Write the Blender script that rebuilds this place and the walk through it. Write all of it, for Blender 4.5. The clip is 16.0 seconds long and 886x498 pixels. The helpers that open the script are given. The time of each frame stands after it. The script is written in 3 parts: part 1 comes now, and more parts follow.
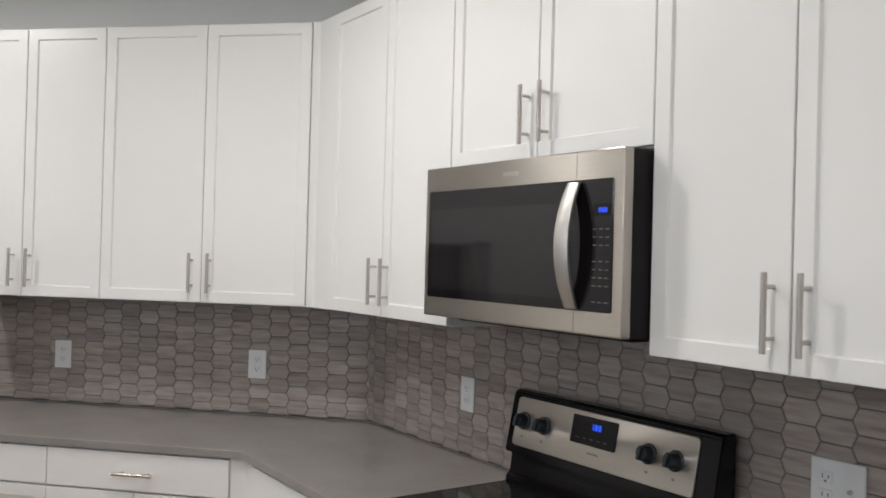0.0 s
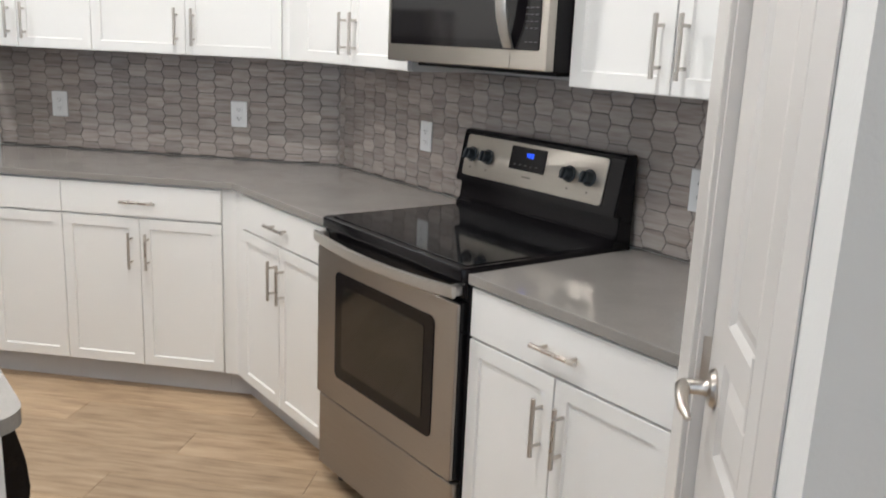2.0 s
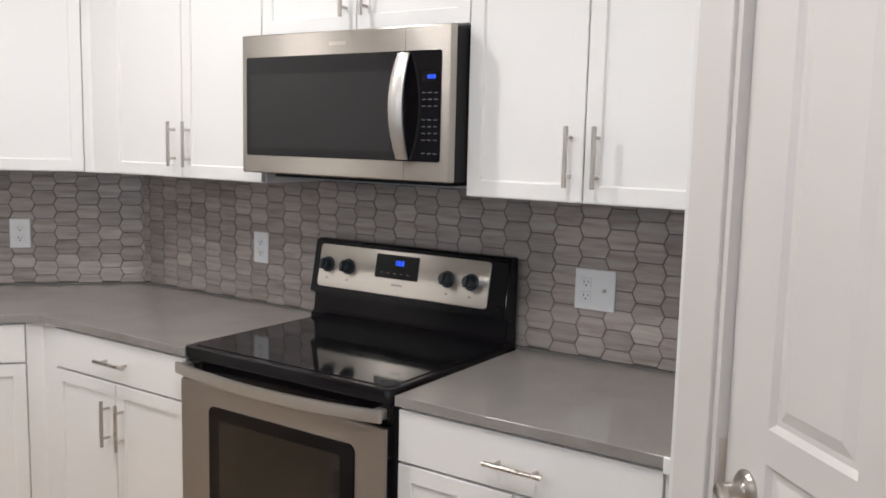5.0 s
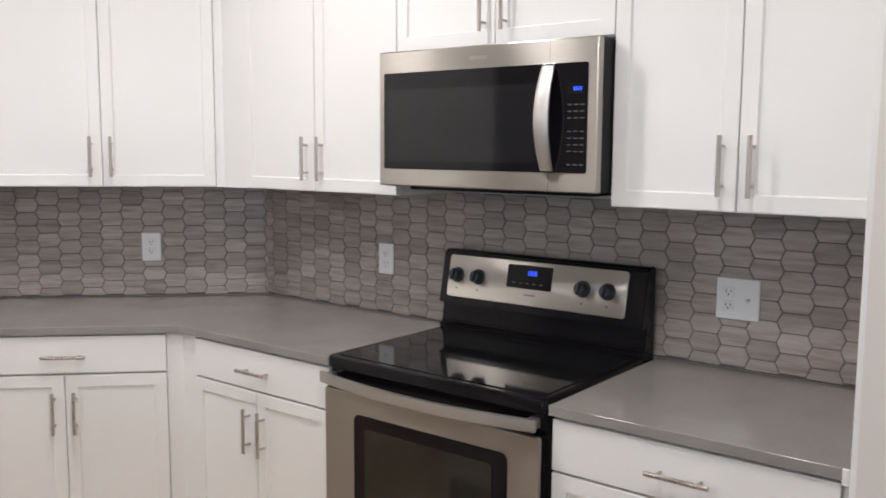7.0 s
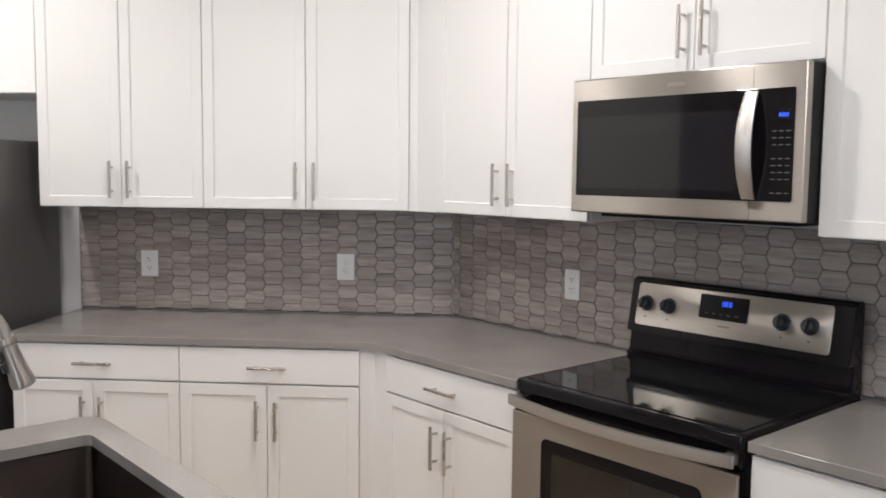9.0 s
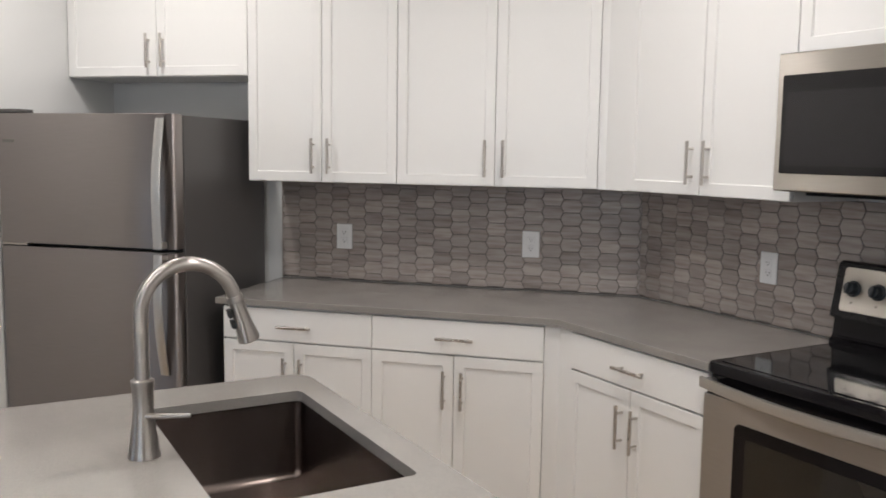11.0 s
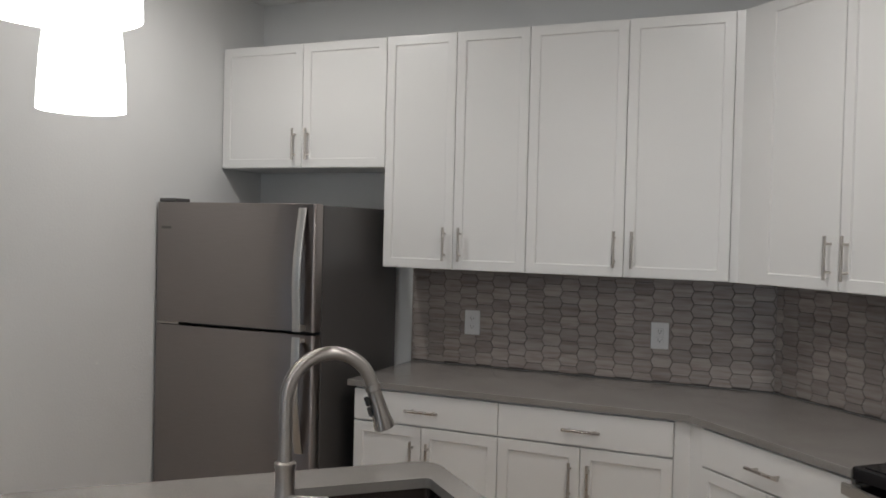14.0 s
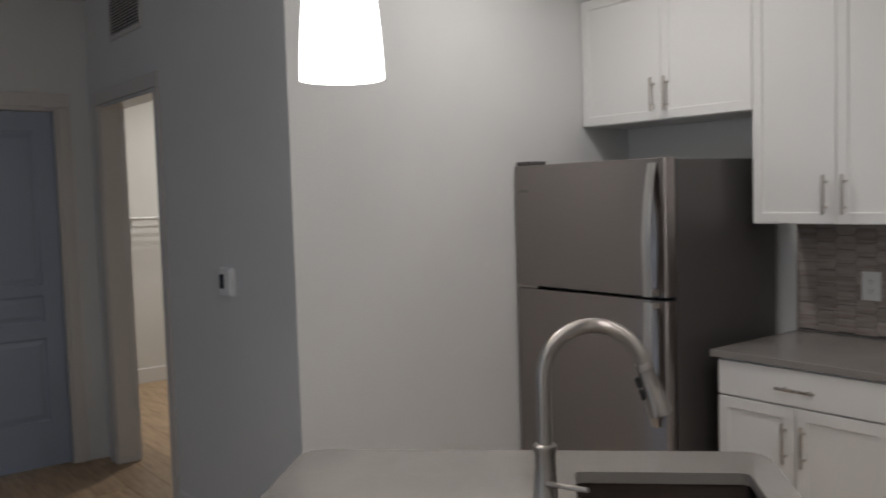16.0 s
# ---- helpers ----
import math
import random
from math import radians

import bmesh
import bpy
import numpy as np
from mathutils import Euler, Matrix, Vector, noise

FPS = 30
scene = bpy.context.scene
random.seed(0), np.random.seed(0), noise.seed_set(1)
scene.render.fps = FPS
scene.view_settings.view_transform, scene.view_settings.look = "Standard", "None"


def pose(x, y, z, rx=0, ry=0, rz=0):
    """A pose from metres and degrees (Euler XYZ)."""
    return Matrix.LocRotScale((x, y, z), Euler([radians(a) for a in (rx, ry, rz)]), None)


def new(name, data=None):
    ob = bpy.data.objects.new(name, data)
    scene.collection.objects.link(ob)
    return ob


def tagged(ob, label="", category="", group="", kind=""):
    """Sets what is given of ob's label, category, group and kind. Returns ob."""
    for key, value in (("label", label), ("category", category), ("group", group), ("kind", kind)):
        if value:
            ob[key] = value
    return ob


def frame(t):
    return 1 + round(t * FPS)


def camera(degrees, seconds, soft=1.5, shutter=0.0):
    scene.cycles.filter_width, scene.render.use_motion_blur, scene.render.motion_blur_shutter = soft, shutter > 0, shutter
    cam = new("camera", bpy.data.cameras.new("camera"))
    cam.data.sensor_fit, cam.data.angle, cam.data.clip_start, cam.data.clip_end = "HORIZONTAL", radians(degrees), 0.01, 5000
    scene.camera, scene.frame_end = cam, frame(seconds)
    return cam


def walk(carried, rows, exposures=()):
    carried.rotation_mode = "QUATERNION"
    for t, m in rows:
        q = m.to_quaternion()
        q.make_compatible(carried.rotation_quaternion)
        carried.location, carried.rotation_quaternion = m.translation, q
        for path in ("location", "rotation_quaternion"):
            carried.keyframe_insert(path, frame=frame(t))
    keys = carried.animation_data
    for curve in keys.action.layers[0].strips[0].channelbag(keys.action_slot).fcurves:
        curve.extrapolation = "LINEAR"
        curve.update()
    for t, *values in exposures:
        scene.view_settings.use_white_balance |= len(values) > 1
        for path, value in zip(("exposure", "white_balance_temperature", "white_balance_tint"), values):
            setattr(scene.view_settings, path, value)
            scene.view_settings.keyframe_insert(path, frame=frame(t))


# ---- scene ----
cam = camera(54.0, 16.0, soft=1.7, shutter=0.3)
WALK = [
    (0.0, 0.926, -3.391, 1.593, 10.72, 0.47, -1.54),
    (0.5, 0.955, -3.562, 1.571, 7.93, 1.33, -1.21),
    (1.0, 0.979, -3.709, 1.549, 3.71, -1.61, -1.47),
    (1.5, 1.024, -3.808, 1.532, 5.17, -7.66, -2.33),
    (2.0, 1.039, -3.845, 1.498, 8.72, -13.51, -2.46),
    (2.2, 1.028, -3.844, 1.487, 9.18, -14.44, -2.48),
    (2.5, 0.992, -3.842, 1.494, 7.89, -14.84, -2.71),
    (3.0, 0.876, -3.832, 1.517, 1.59, -13.39, -1.44),
    (3.5, 0.776, -3.827, 1.512, -2.00, -10.88, -1.39),
    (3.7, 0.754, -3.815, 1.514, -3.21, -10.90, -1.76),
    (6.0, 0.328, -3.729, 1.550, -13.90, -4.76, -0.21),
    (6.5, 0.297, -3.741, 1.544, -10.48, -5.36, -0.54),
    (7.0, 0.290, -3.739, 1.546, -6.95, -6.65, -0.34),
    (7.5, 0.281, -3.755, 1.544, -3.50, -5.49, -0.55),
    (8.0, 0.262, -3.763, 1.549, -1.14, -5.26, -0.40),
    (8.5, 0.244, -3.769, 1.546, 1.43, -5.01, -0.53),
    (9.0, 0.224, -3.771, 1.548, 4.24, -5.06, -0.58),
    (9.2, 0.220, -3.772, 1.546, 5.46, -5.05, -0.57),
    (11.3, 0.163, -3.823, 1.529, 17.57, -6.92, -0.98),
    (11.5, 0.156, -3.831, 1.528, 18.97, -7.33, -1.11),
    (12.0, 0.149, -3.852, 1.528, 22.51, -7.93, -1.45),
    (12.5, 0.146, -3.858, 1.532, 24.35, -7.76, -1.40),
    (13.0, 0.149, -3.872, 1.551, 25.05, -5.89, -1.62),
    (13.5, 0.165, -3.887, 1.566, 24.43, -2.57, -1.64),
    (13.8, 0.171, -3.886, 1.570, 23.76, -1.37, -1.58),
    (14.0, 0.177, -3.880, 1.568, 23.82, -1.25, -1.40),
    (14.5, 0.213, -3.827, 1.565, 27.81, -2.20, -0.70),
    (15.0, 0.317, -3.735, 1.575, 37.26, -1.53, 0.45),
    (15.3, 0.371, -3.682, 1.575, 40.89, -1.51, 0.30),
    (15.5, 0.379, -3.638, 1.571, 42.67, -2.13, 0.82),
    (16.0, 0.324, -3.491, 1.558, 52.08, -3.75, 1.73),
]
walk(cam, [(t, pose(x, y, z, 90 + tilt, lean, turn)) for t, x, y, z, turn, tilt, lean in WALK],
     exposures=[(0.0, -0.40, 6250, 9), (0.6, -0.49, 6280, 8), (1.0, -0.14, 6330, 11), (1.5, -0.18, 6230, 7), (2.2, 0.19, 6200, 8), (3.5, 0.08, 6280, 9), (6.0, -0.09, 6240, 12), (9.0, -0.13, 6360, 12), (12.6, -0.47, 6430, 10), (13.0, -0.41, 6430, 10), (13.5, -0.80, 6430, 11), (14.0, -1.10, 6300, 9), (14.5, -1.15, 6250, 8), (15.0, -1.10, 6260, 9), (16.0, -1.23, 6330, 11)])

# ---- world and large lights ----
world = bpy.data.worlds.new("world")
scene.world = world
world.use_nodes = True
sky = world.node_tree.nodes.new("ShaderNodeTexSky")
sky.sky_type, sky.sun_disc = "NISHITA", False
sky.sun_elevation, sky.sun_rotation = radians(40), radians(200)
world.node_tree.links.new(sky.outputs[0], world.node_tree.nodes["Background"].inputs[0])
world.node_tree.nodes["Background"].inputs[1].default_value = 0.12

CEIL = 2.74
DOWNLIGHTS = [(-1.92, -1.15), (-0.25, -1.5), (0.35, -2.7), (1.9, -4.7)]
DOWN_WATTS = 19.0
WINDOW_WATTS = 22.0
CLOSET_WATTS = 60.0
SHADE_GLOW = 21.0


def area_lamp(name, m, sx, sy, watts, colour, disk=False):
    d = bpy.data.lights.new(name, "AREA")
    d.shape = "DISK" if disk else "RECTANGLE"
    d.size = sx
    if not disk:
        d.size_y = sy
    d.energy, d.color = watts, colour
    ob = new(name, d)
    ob.matrix_world = m
    return ob


for dx, dy in DOWNLIGHTS:
    area_lamp("downlight_lamp", pose(dx, dy, CEIL - 0.012), 0.13, 0, DOWN_WATTS, (1.0, 0.95, 0.90), True)
area_lamp("closet_lamp", pose(-5.9, -0.4, CEIL - 0.1), 0.3, 0, CLOSET_WATTS, (1.0, 0.94, 0.84), True)
area_lamp("window_light", pose(-0.6, -6.99, 1.5, 90, 0, 0), 2.3, 1.5, WINDOW_WATTS, (0.60, 0.78, 1.0))


area_lamp("window_light", pose(-5.09, -5.7, 1.3, 90, 0, -90), 0.85, 1.7, 15.0, (0.48, 0.70, 1.0))


# ---- materials ----
def material(name, colour, rough=0.5, metal=0.0, spec=0.5):
    m = bpy.data.materials.new(name)
    m.use_nodes = True
    b = m.node_tree.nodes["Principled BSDF"]
    b.inputs["Base Color"].default_value = (*colour, 1)
    b.inputs["Roughness"].default_value = rough
    b.inputs["Metallic"].default_value = metal
    b.inputs["Specular IOR Level"].default_value = spec
    return m, m.node_tree.nodes, m.node_tree.links, b


def coords(n, l, stretch=(1, 1, 1), which="Object"):
    tc = n.new("ShaderNodeTexCoord")
    mp = n.new("ShaderNodeMapping")
    mp.inputs["Scale"].default_value = stretch
    l.new(tc.outputs[which], mp.inputs[0])
    return mp


def noise_tex(n, l, vec, scale, detail=4, rough=0.5):
    t = n.new("ShaderNodeTexNoise")
    t.inputs["Scale"].default_value = scale
    t.inputs["Detail"].default_value = detail
    t.inputs["Roughness"].default_value = rough
    l.new(vec.outputs[0], t.inputs["Vector"])
    return t


def ramp(n, l, fac, stops):
    r = n.new("ShaderNodeValToRGB")
    while len(r.color_ramp.elements) < len(stops):
        r.color_ramp.elements.new(0.5)
    for e, (p, c) in zip(r.color_ramp.elements, stops):
        e.position, e.color = p, (*c, 1)
    l.new(fac, r.inputs[0])
    return r


def bump(n, l, b, height, strength, dist=0.002):
    k = n.new("ShaderNodeBump")
    k.inputs["Strength"].default_value = strength
    k.inputs["Distance"].default_value = dist
    l.new(height, k.inputs["Height"])
    l.new(k.outputs[0], b.inputs["Normal"])


def rough_from(n, l, b, fac, lo, hi):
    mr = n.new("ShaderNodeMapRange")
    mr.inputs["To Min"].default_value, mr.inputs["To Max"].default_value = lo, hi
    l.new(fac, mr.inputs[0])
    l.new(mr.outputs[0], b.inputs["Roughness"])


def paint(name, colour, rough, orange_peel=0.0, scale=300.0, vary=0.03):
    m, n, l, b = material(name, colour, rough)
    v = coords(n, l)
    big = noise_tex(n, l, v, 1.7, 5)
    lo = tuple(max(0, c * (1 - vary)) for c in colour)
    hi = tuple(min(1, c * (1 + vary)) for c in colour)
    r = ramp(n, l, big.outputs[0], [(0.3, lo), (0.7, hi)])
    l.new(r.outputs[0], b.inputs["Base Color"])
    fine = noise_tex(n, l, v, scale, 3)
    rough_from(n, l, b, big.outputs[0], rough - 0.05, rough + 0.06)
    if orange_peel:
        bump(n, l, b, fine.outputs[0], orange_peel, 0.002)
    return m


WALL = paint("wall_paint", (0.70, 0.70, 0.69), 0.6, 0.35, 110.0)
CEILING = paint("ceiling_paint", (0.78, 0.78, 0.77), 0.8, 0.4, 90.0)
CABINET = paint("cabinet_paint", (0.80, 0.79, 0.77), 0.32, 0.04, 500.0, 0.015)
TRIM = paint("trim_paint", (0.61, 0.585, 0.56), 0.34, 0.05, 250.0, 0.02)
TOE = paint("toe_kick_paint", (0.50, 0.50, 0.51), 0.45, 0.05, 250.0, 0.04)
PLASTIC = paint("white_plastic", (0.82, 0.82, 0.82), 0.28, 0.0, 200.0, 0.01)
DOOR = paint("door_paint", (0.61, 0.585, 0.56), 0.36, 0.06, 160.0, 0.02)
SLATE = paint("slate_blue_paint", (0.30, 0.35, 0.44), 0.36, 0.06, 160.0, 0.03)
BASEB = paint("baseboard_paint", (0.70, 0.69, 0.68), 0.36, 0.04, 160.0, 0.02)
SLOT = material("outlet_slot", (0.05, 0.05, 0.05), 0.5)[0]
RUBBER = material("black_rubber", (0.02, 0.02, 0.02), 0.6)[0]


def steel(name, colour, rough, along, streak=0.05, fine=500.0):
    """Brushed metal; along: the brushing's stretch per axis."""
    m, n, l, b = material(name, colour, rough, 1.0)
    v = coords(n, l, along)
    t = noise_tex(n, l, v, fine, 3, 0.6)
    v2 = coords(n, l)
    smudge = noise_tex(n, l, v2, 5.0, 4)
    rough_from(n, l, b, smudge.outputs[0], rough - 0.05, rough + 0.07)
    lo = tuple(c * 0.92 for c in colour)
    r = ramp(n, l, t.outputs[0], [(0.3, lo), (0.7, colour)])
    l.new(r.outputs[0], b.inputs["Base Color"])
    b.inputs["Anisotropic"].default_value = 0.93
    b.inputs["Anisotropic Rotation"].default_value = 0.25
    tg = n.new("ShaderNodeTangent")
    tg.direction_type, tg.axis = "RADIAL", "Z"
    l.new(tg.outputs[0], b.inputs["Tangent"])
    bump(n, l, b, t.outputs[0], streak * 0.3, 0.0004)
    return m


STEEL = steel("brushed_steel", (0.44, 0.41, 0.37), 0.30, (0.02, 1, 1))
# Darker than STEEL: the oven front's dim reflections are put into the colour.
DIM_OVEN_STEEL = steel("dim_oven_steel", (0.38, 0.35, 0.32), 0.32, (0.02, 1, 1))
FRIDGE_STEEL = steel("fridge_steel", (0.315, 0.285, 0.275), 0.32, (0.02, 1, 1), 0.04)
# Lighter than STEEL: light caught by the bowed handles is baked into this colour.
LIT_HANDLE_STEEL = steel("lit_handle_steel", (0.60, 0.58, 0.55), 0.42, (0.02, 1, 1), 0.03)
LIT_HANDLE_STEEL.node_tree.nodes["Principled BSDF"].inputs["Anisotropic"].default_value = 0.0
NICKEL = steel("brushed_nickel", (0.56, 0.52, 0.48), 0.28, (1, 1, 1), 0.02)
FAUCET = steel("faucet_steel", (0.42, 0.395, 0.37), 0.36, (1, 1, 0.05), 0.02)
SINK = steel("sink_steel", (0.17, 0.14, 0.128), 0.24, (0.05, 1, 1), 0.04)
GREY_SIDE = paint("fridge_side_grey", (0.085, 0.08, 0.078), 0.38, 0.15, 300.0, 0.05)
BLACK = paint("black_enamel", (0.007, 0.006, 0.007), 0.13, 0.03, 200.0, 0.1)
BLACK.node_tree.nodes["Principled BSDF"].inputs["Specular IOR Level"].default_value = 0.22
BLACK_MATT = paint("black_matt", (0.010, 0.009, 0.010), 0.45, 0.1, 300.0, 0.1)
BLACK_MATT.node_tree.nodes["Principled BSDF"].inputs["Specular IOR Level"].default_value = 0.15
KNOB_BLACK = paint("knob_black", (0.02, 0.025, 0.03), 0.35, 0.0, 300.0, 0.1)
COOK_GLASS = material("cooktop_glass", (0.008, 0.008, 0.009), 0.06)[0]
OVEN_GLASS = material("oven_glass", (0.018, 0.016, 0.013), 0.07)[0]
MICRO_GLASS = material("microwave_glass", (0.006, 0.005, 0.006), 0.06, 0.0, 0.4)[0]
MICRO_SCREEN = material("microwave_screen", (0.013, 0.012, 0.013), 0.06)[0]
PRINT = material("panel_print", (0.10, 0.10, 0.11), 0.5)[0]
DARK_PRINT = material("dark_print", (0.16, 0.15, 0.14), 0.5)[0]


def glow(name, colour, strength):
    m, n, l, b = material(name, colour, 0.4)
    b.inputs["Emission Color"].default_value = (*colour, 1)
    b.inputs["Emission Strength"].default_value = strength
    return m


BLUE = glow("display_blue", (0.02, 0.10, 1.0), 0.9)
SHADE = glow("pendant_glass", (1.0, 0.965, 0.92), SHADE_GLOW)
CAN = glow("downlight_lens", (1.0, 0.93, 0.85), 8.0)


def quartz():
    m, n, l, b = material("grey_quartz", (0.2, 0.19, 0.18), 0.14)
    v = coords(n, l)
    big = noise_tex(n, l, v, 6.0, 6)
    speck = noise_tex(n, l, v, 900.0, 2)
    r = ramp(n, l, big.outputs[0], [(0.3, (0.262, 0.243, 0.226)), (0.7, (0.296, 0.277, 0.257))])
    s = ramp(n, l, speck.outputs[0], [(0.35, (0.78, 0.78, 0.78)), (0.7, (1.12, 1.12, 1.12))])
    mix = n.new("ShaderNodeMix")
    mix.data_type, mix.blend_type = "RGBA", "MULTIPLY"
    mix.inputs[0].default_value = 1.0
    l.new(r.outputs[0], mix.inputs[6])
    l.new(s.outputs[0], mix.inputs[7])
    l.new(mix.outputs[2], b.inputs["Base Color"])
    rough_from(n, l, b, big.outputs[0], 0.07, 0.13)
    return m


QUARTZ = quartz()


def streaked(name, lo, mid, hi, rough_lo, rough_hi, stretch, scale, piece):
    """Veined or grained pieces: each takes its own shade and its own stretch of grain from Object Info's Random."""
    m, n, l, b = material(name, mid, rough_hi)
    oi = n.new("ShaderNodeObjectInfo")
    tc = n.new("ShaderNodeTexCoord")
    mp = n.new("ShaderNodeMapping")
    mp.inputs["Scale"].default_value = stretch
    off = n.new("ShaderNodeVectorMath")
    off.operation = "SCALE"
    off.inputs[0].default_value = (37.0, 91.0, 53.0)
    l.new(oi.outputs["Random"], off.inputs["Scale"])
    l.new(tc.outputs["Object"], mp.inputs[0])
    l.new(off.outputs[0], mp.inputs["Location"])
    t = noise_tex(n, l, mp, scale, 5, 0.6)
    r = ramp(n, l, t.outputs[0], [(0.28, lo), (0.5, mid), (0.74, hi)])
    hsv = n.new("ShaderNodeHueSaturation")
    mr = n.new("ShaderNodeMapRange")
    mr.inputs["To Min"].default_value, mr.inputs["To Max"].default_value = 1 - piece, 1 + piece
    l.new(oi.outputs["Random"], mr.inputs[0])
    l.new(mr.outputs[0], hsv.inputs["Value"])
    l.new(r.outputs[0], hsv.inputs["Color"])
    l.new(hsv.outputs[0], b.inputs["Base Color"])
    rough_from(n, l, b, t.outputs[0], rough_lo, rough_hi)
    bump(n, l, b, t.outputs[0], 0.08, 0.001)
    return m


TILE = streaked("taupe_stone_tile", (0.23, 0.183, 0.16), (0.35, 0.304, 0.277), (0.432, 0.392, 0.365), 0.26, 0.42, (0.9, 0.9, 10.0), 6.0, 0.16)
GROUT = paint("grout", (0.11, 0.10, 0.092), 0.8, 0.3, 400.0, 0.1)
PLANK = streaked("oak_plank", (0.25, 0.165, 0.10), (0.42, 0.30, 0.19), (0.53, 0.40, 0.27), 0.36, 0.52, (0.9, 9.0, 1.0), 5.0, 0.16)
SUBFLOOR = material("floor_joint", (0.10, 0.07, 0.05), 0.8)[0]
GLASS, gn, gl, gb = material("window_glass", (1, 1, 1), 0.0)
gb.inputs["Transmission Weight"].default_value = 1.0

# ---- mesh helpers ----
I4 = Matrix.Identity(4)
WB = pose(0, 0, 0, 0, 0, -45)     # the range wall: x runs along it from the corner, y into it


def thing(name, m, label, category, group="", kind=""):
    e = new(name)
    e.matrix_world = m
    e.empty_display_size = 0.1
    return tagged(e, label, category, group, kind)


def solid(name, bm, mat, label="", category="", kind="", m=I4):
    bmesh.ops.recalc_face_normals(bm, faces=bm.faces)
    me = bpy.data.meshes.new(name)
    bm.to_mesh(me)
    bm.free()
    for k in (mat if isinstance(mat, (list, tuple)) else [mat]):
        me.materials.append(k)
    ob = new(name, me)
    ob.matrix_world = m
    return tagged(ob, label, category, "", kind)


def part(name, bm, mat, parent, label="", smooth=False):
    bmesh.ops.recalc_face_normals(bm, faces=bm.faces)
    if smooth:
        for f in bm.faces:
            f.smooth = len(f.verts) < 5
        for e in bm.edges:
            if len(e.link_faces) == 2 and e.calc_face_angle(0) > 0.6:
                e.smooth = False
    me = bpy.data.meshes.new(name)
    bm.to_mesh(me)
    bm.free()
    for k in (mat if isinstance(mat, (list, tuple)) else [mat]):
        me.materials.append(k)
    ob = new(name, me)
    ob.parent = parent
    return tagged(ob, label)


def box(bm, x0, x1, y0, y1, z0, z1, bevel=0.0, seg=1):
    r = bmesh.ops.create_cube(bm, size=1)
    for v in r["verts"]:
        v.co = ((x0 + x1) / 2 + v.co.x * (x1 - x0), (y0 + y1) / 2 + v.co.y * (y1 - y0), (z0 + z1) / 2 + v.co.z * (z1 - z0))
    if bevel:
        es = {e for v in r["verts"] for e in v.link_edges}
        bmesh.ops.bevel(bm, geom=list(es), offset=bevel, segments=seg, affect="EDGES", profile=0.5)
    return bm


def cube(x0, x1, y0, y1, z0, z1, bevel=0.0, seg=1):
    return box(bmesh.new(), x0, x1, y0, y1, z0, z1, bevel, seg)


def rod(bm, a, b, r, seg=12, r2=None):
    a, b = Vector(a), Vector(b)
    d = b - a
    m = Matrix.Translation((a + b) / 2) @ d.to_track_quat("Z", "Y").to_matrix().to_4x4()
    bmesh.ops.create_cone(bm, cap_ends=True, segments=seg, radius1=r, radius2=r if r2 is None else r2, depth=d.length, matrix=m)
    return bm


def lathe(bm, profile, seg=32, m=I4):
    rings = []
    for r, z in profile:
        rings.append([bm.verts.new(m @ Vector((r * math.cos(2 * math.pi * k / seg), r * math.sin(2 * math.pi * k / seg), z))) for k in range(seg)])
    for p, q in zip(rings, rings[1:]):
        for k in range(seg):
            bm.faces.new((p[k], p[(k + 1) % seg], q[(k + 1) % seg], q[k]))
    return bm


def tube(bm, pts, radius, seg=14, caps=True):
    """A round tube along points; radius: one number or one per point."""
    pts = [Vector(p) for p in pts]
    rings, side = [], None
    for i, p in enumerate(pts):
        d = (pts[min(i + 1, len(pts) - 1)] - pts[max(i - 1, 0)]).normalized()
        if side is None:
            side = d.orthogonal().normalized()
        side = (side - d * side.dot(d)).normalized()
        up = d.cross(side)
        r = radius[i] if isinstance(radius, (list, tuple)) else radius
        rings.append([bm.verts.new(p + r * (math.cos(2 * math.pi * k / seg) * side + math.sin(2 * math.pi * k / seg) * up)) for k in range(seg)])
    for p, q in zip(rings, rings[1:]):
        for k in range(seg):
            bm.faces.new((p[k], p[(k + 1) % seg], q[(k + 1) % seg], q[k]))
    if caps:
        bm.faces.new(rings[0][::-1])
        bm.faces.new(rings[-1])
    return bm


def outline(x0, x1, y0, y1, radii, seg=8):
    """A rectangle with rounded corners; radii in the order x0y0, x1y0, x1y1, x0y1."""
    out = []
    for (cx, cy, a0), r in zip(((x0, y0, 180), (x1, y0, 270), (x1, y1, 0), (x0, y1, 90)), radii):
        ix, iy = cx + (r if cx == x0 else -r), cy + (r if cy == y0 else -r)
        if r <= 0:
            out.append((cx, cy))
            continue
        out += [(ix + r * math.cos(radians(a0 + 90 * k / seg)), iy + r * math.sin(radians(a0 + 90 * k / seg))) for k in range(seg + 1)]
    return out


def slab(bm, pts, z0, z1, bevel=0.0):
    """A flat plate: the outline pts (x, y) raised from z0 to z1."""
    vs = [bm.verts.new((x, y, z0)) for x, y in pts]
    f = bm.faces.new(vs)
    g = bmesh.ops.extrude_face_region(bm, geom=[f])
    top = [v for v in g["geom"] if isinstance(v, bmesh.types.BMVert)]
    for v in top:
        v.co.z = z1
    if bevel:
        tops = set(top)
        es = [e for e in bm.edges if e.verts[0] in tops and e.verts[1] in tops]
        bmesh.ops.bevel(bm, geom=es, offset=bevel, segments=2, affect="EDGES", profile=0.5)
    return bm


def upright(bm):
    """Turns a plate lying in x, y into one that stands in x, z and faces -y."""
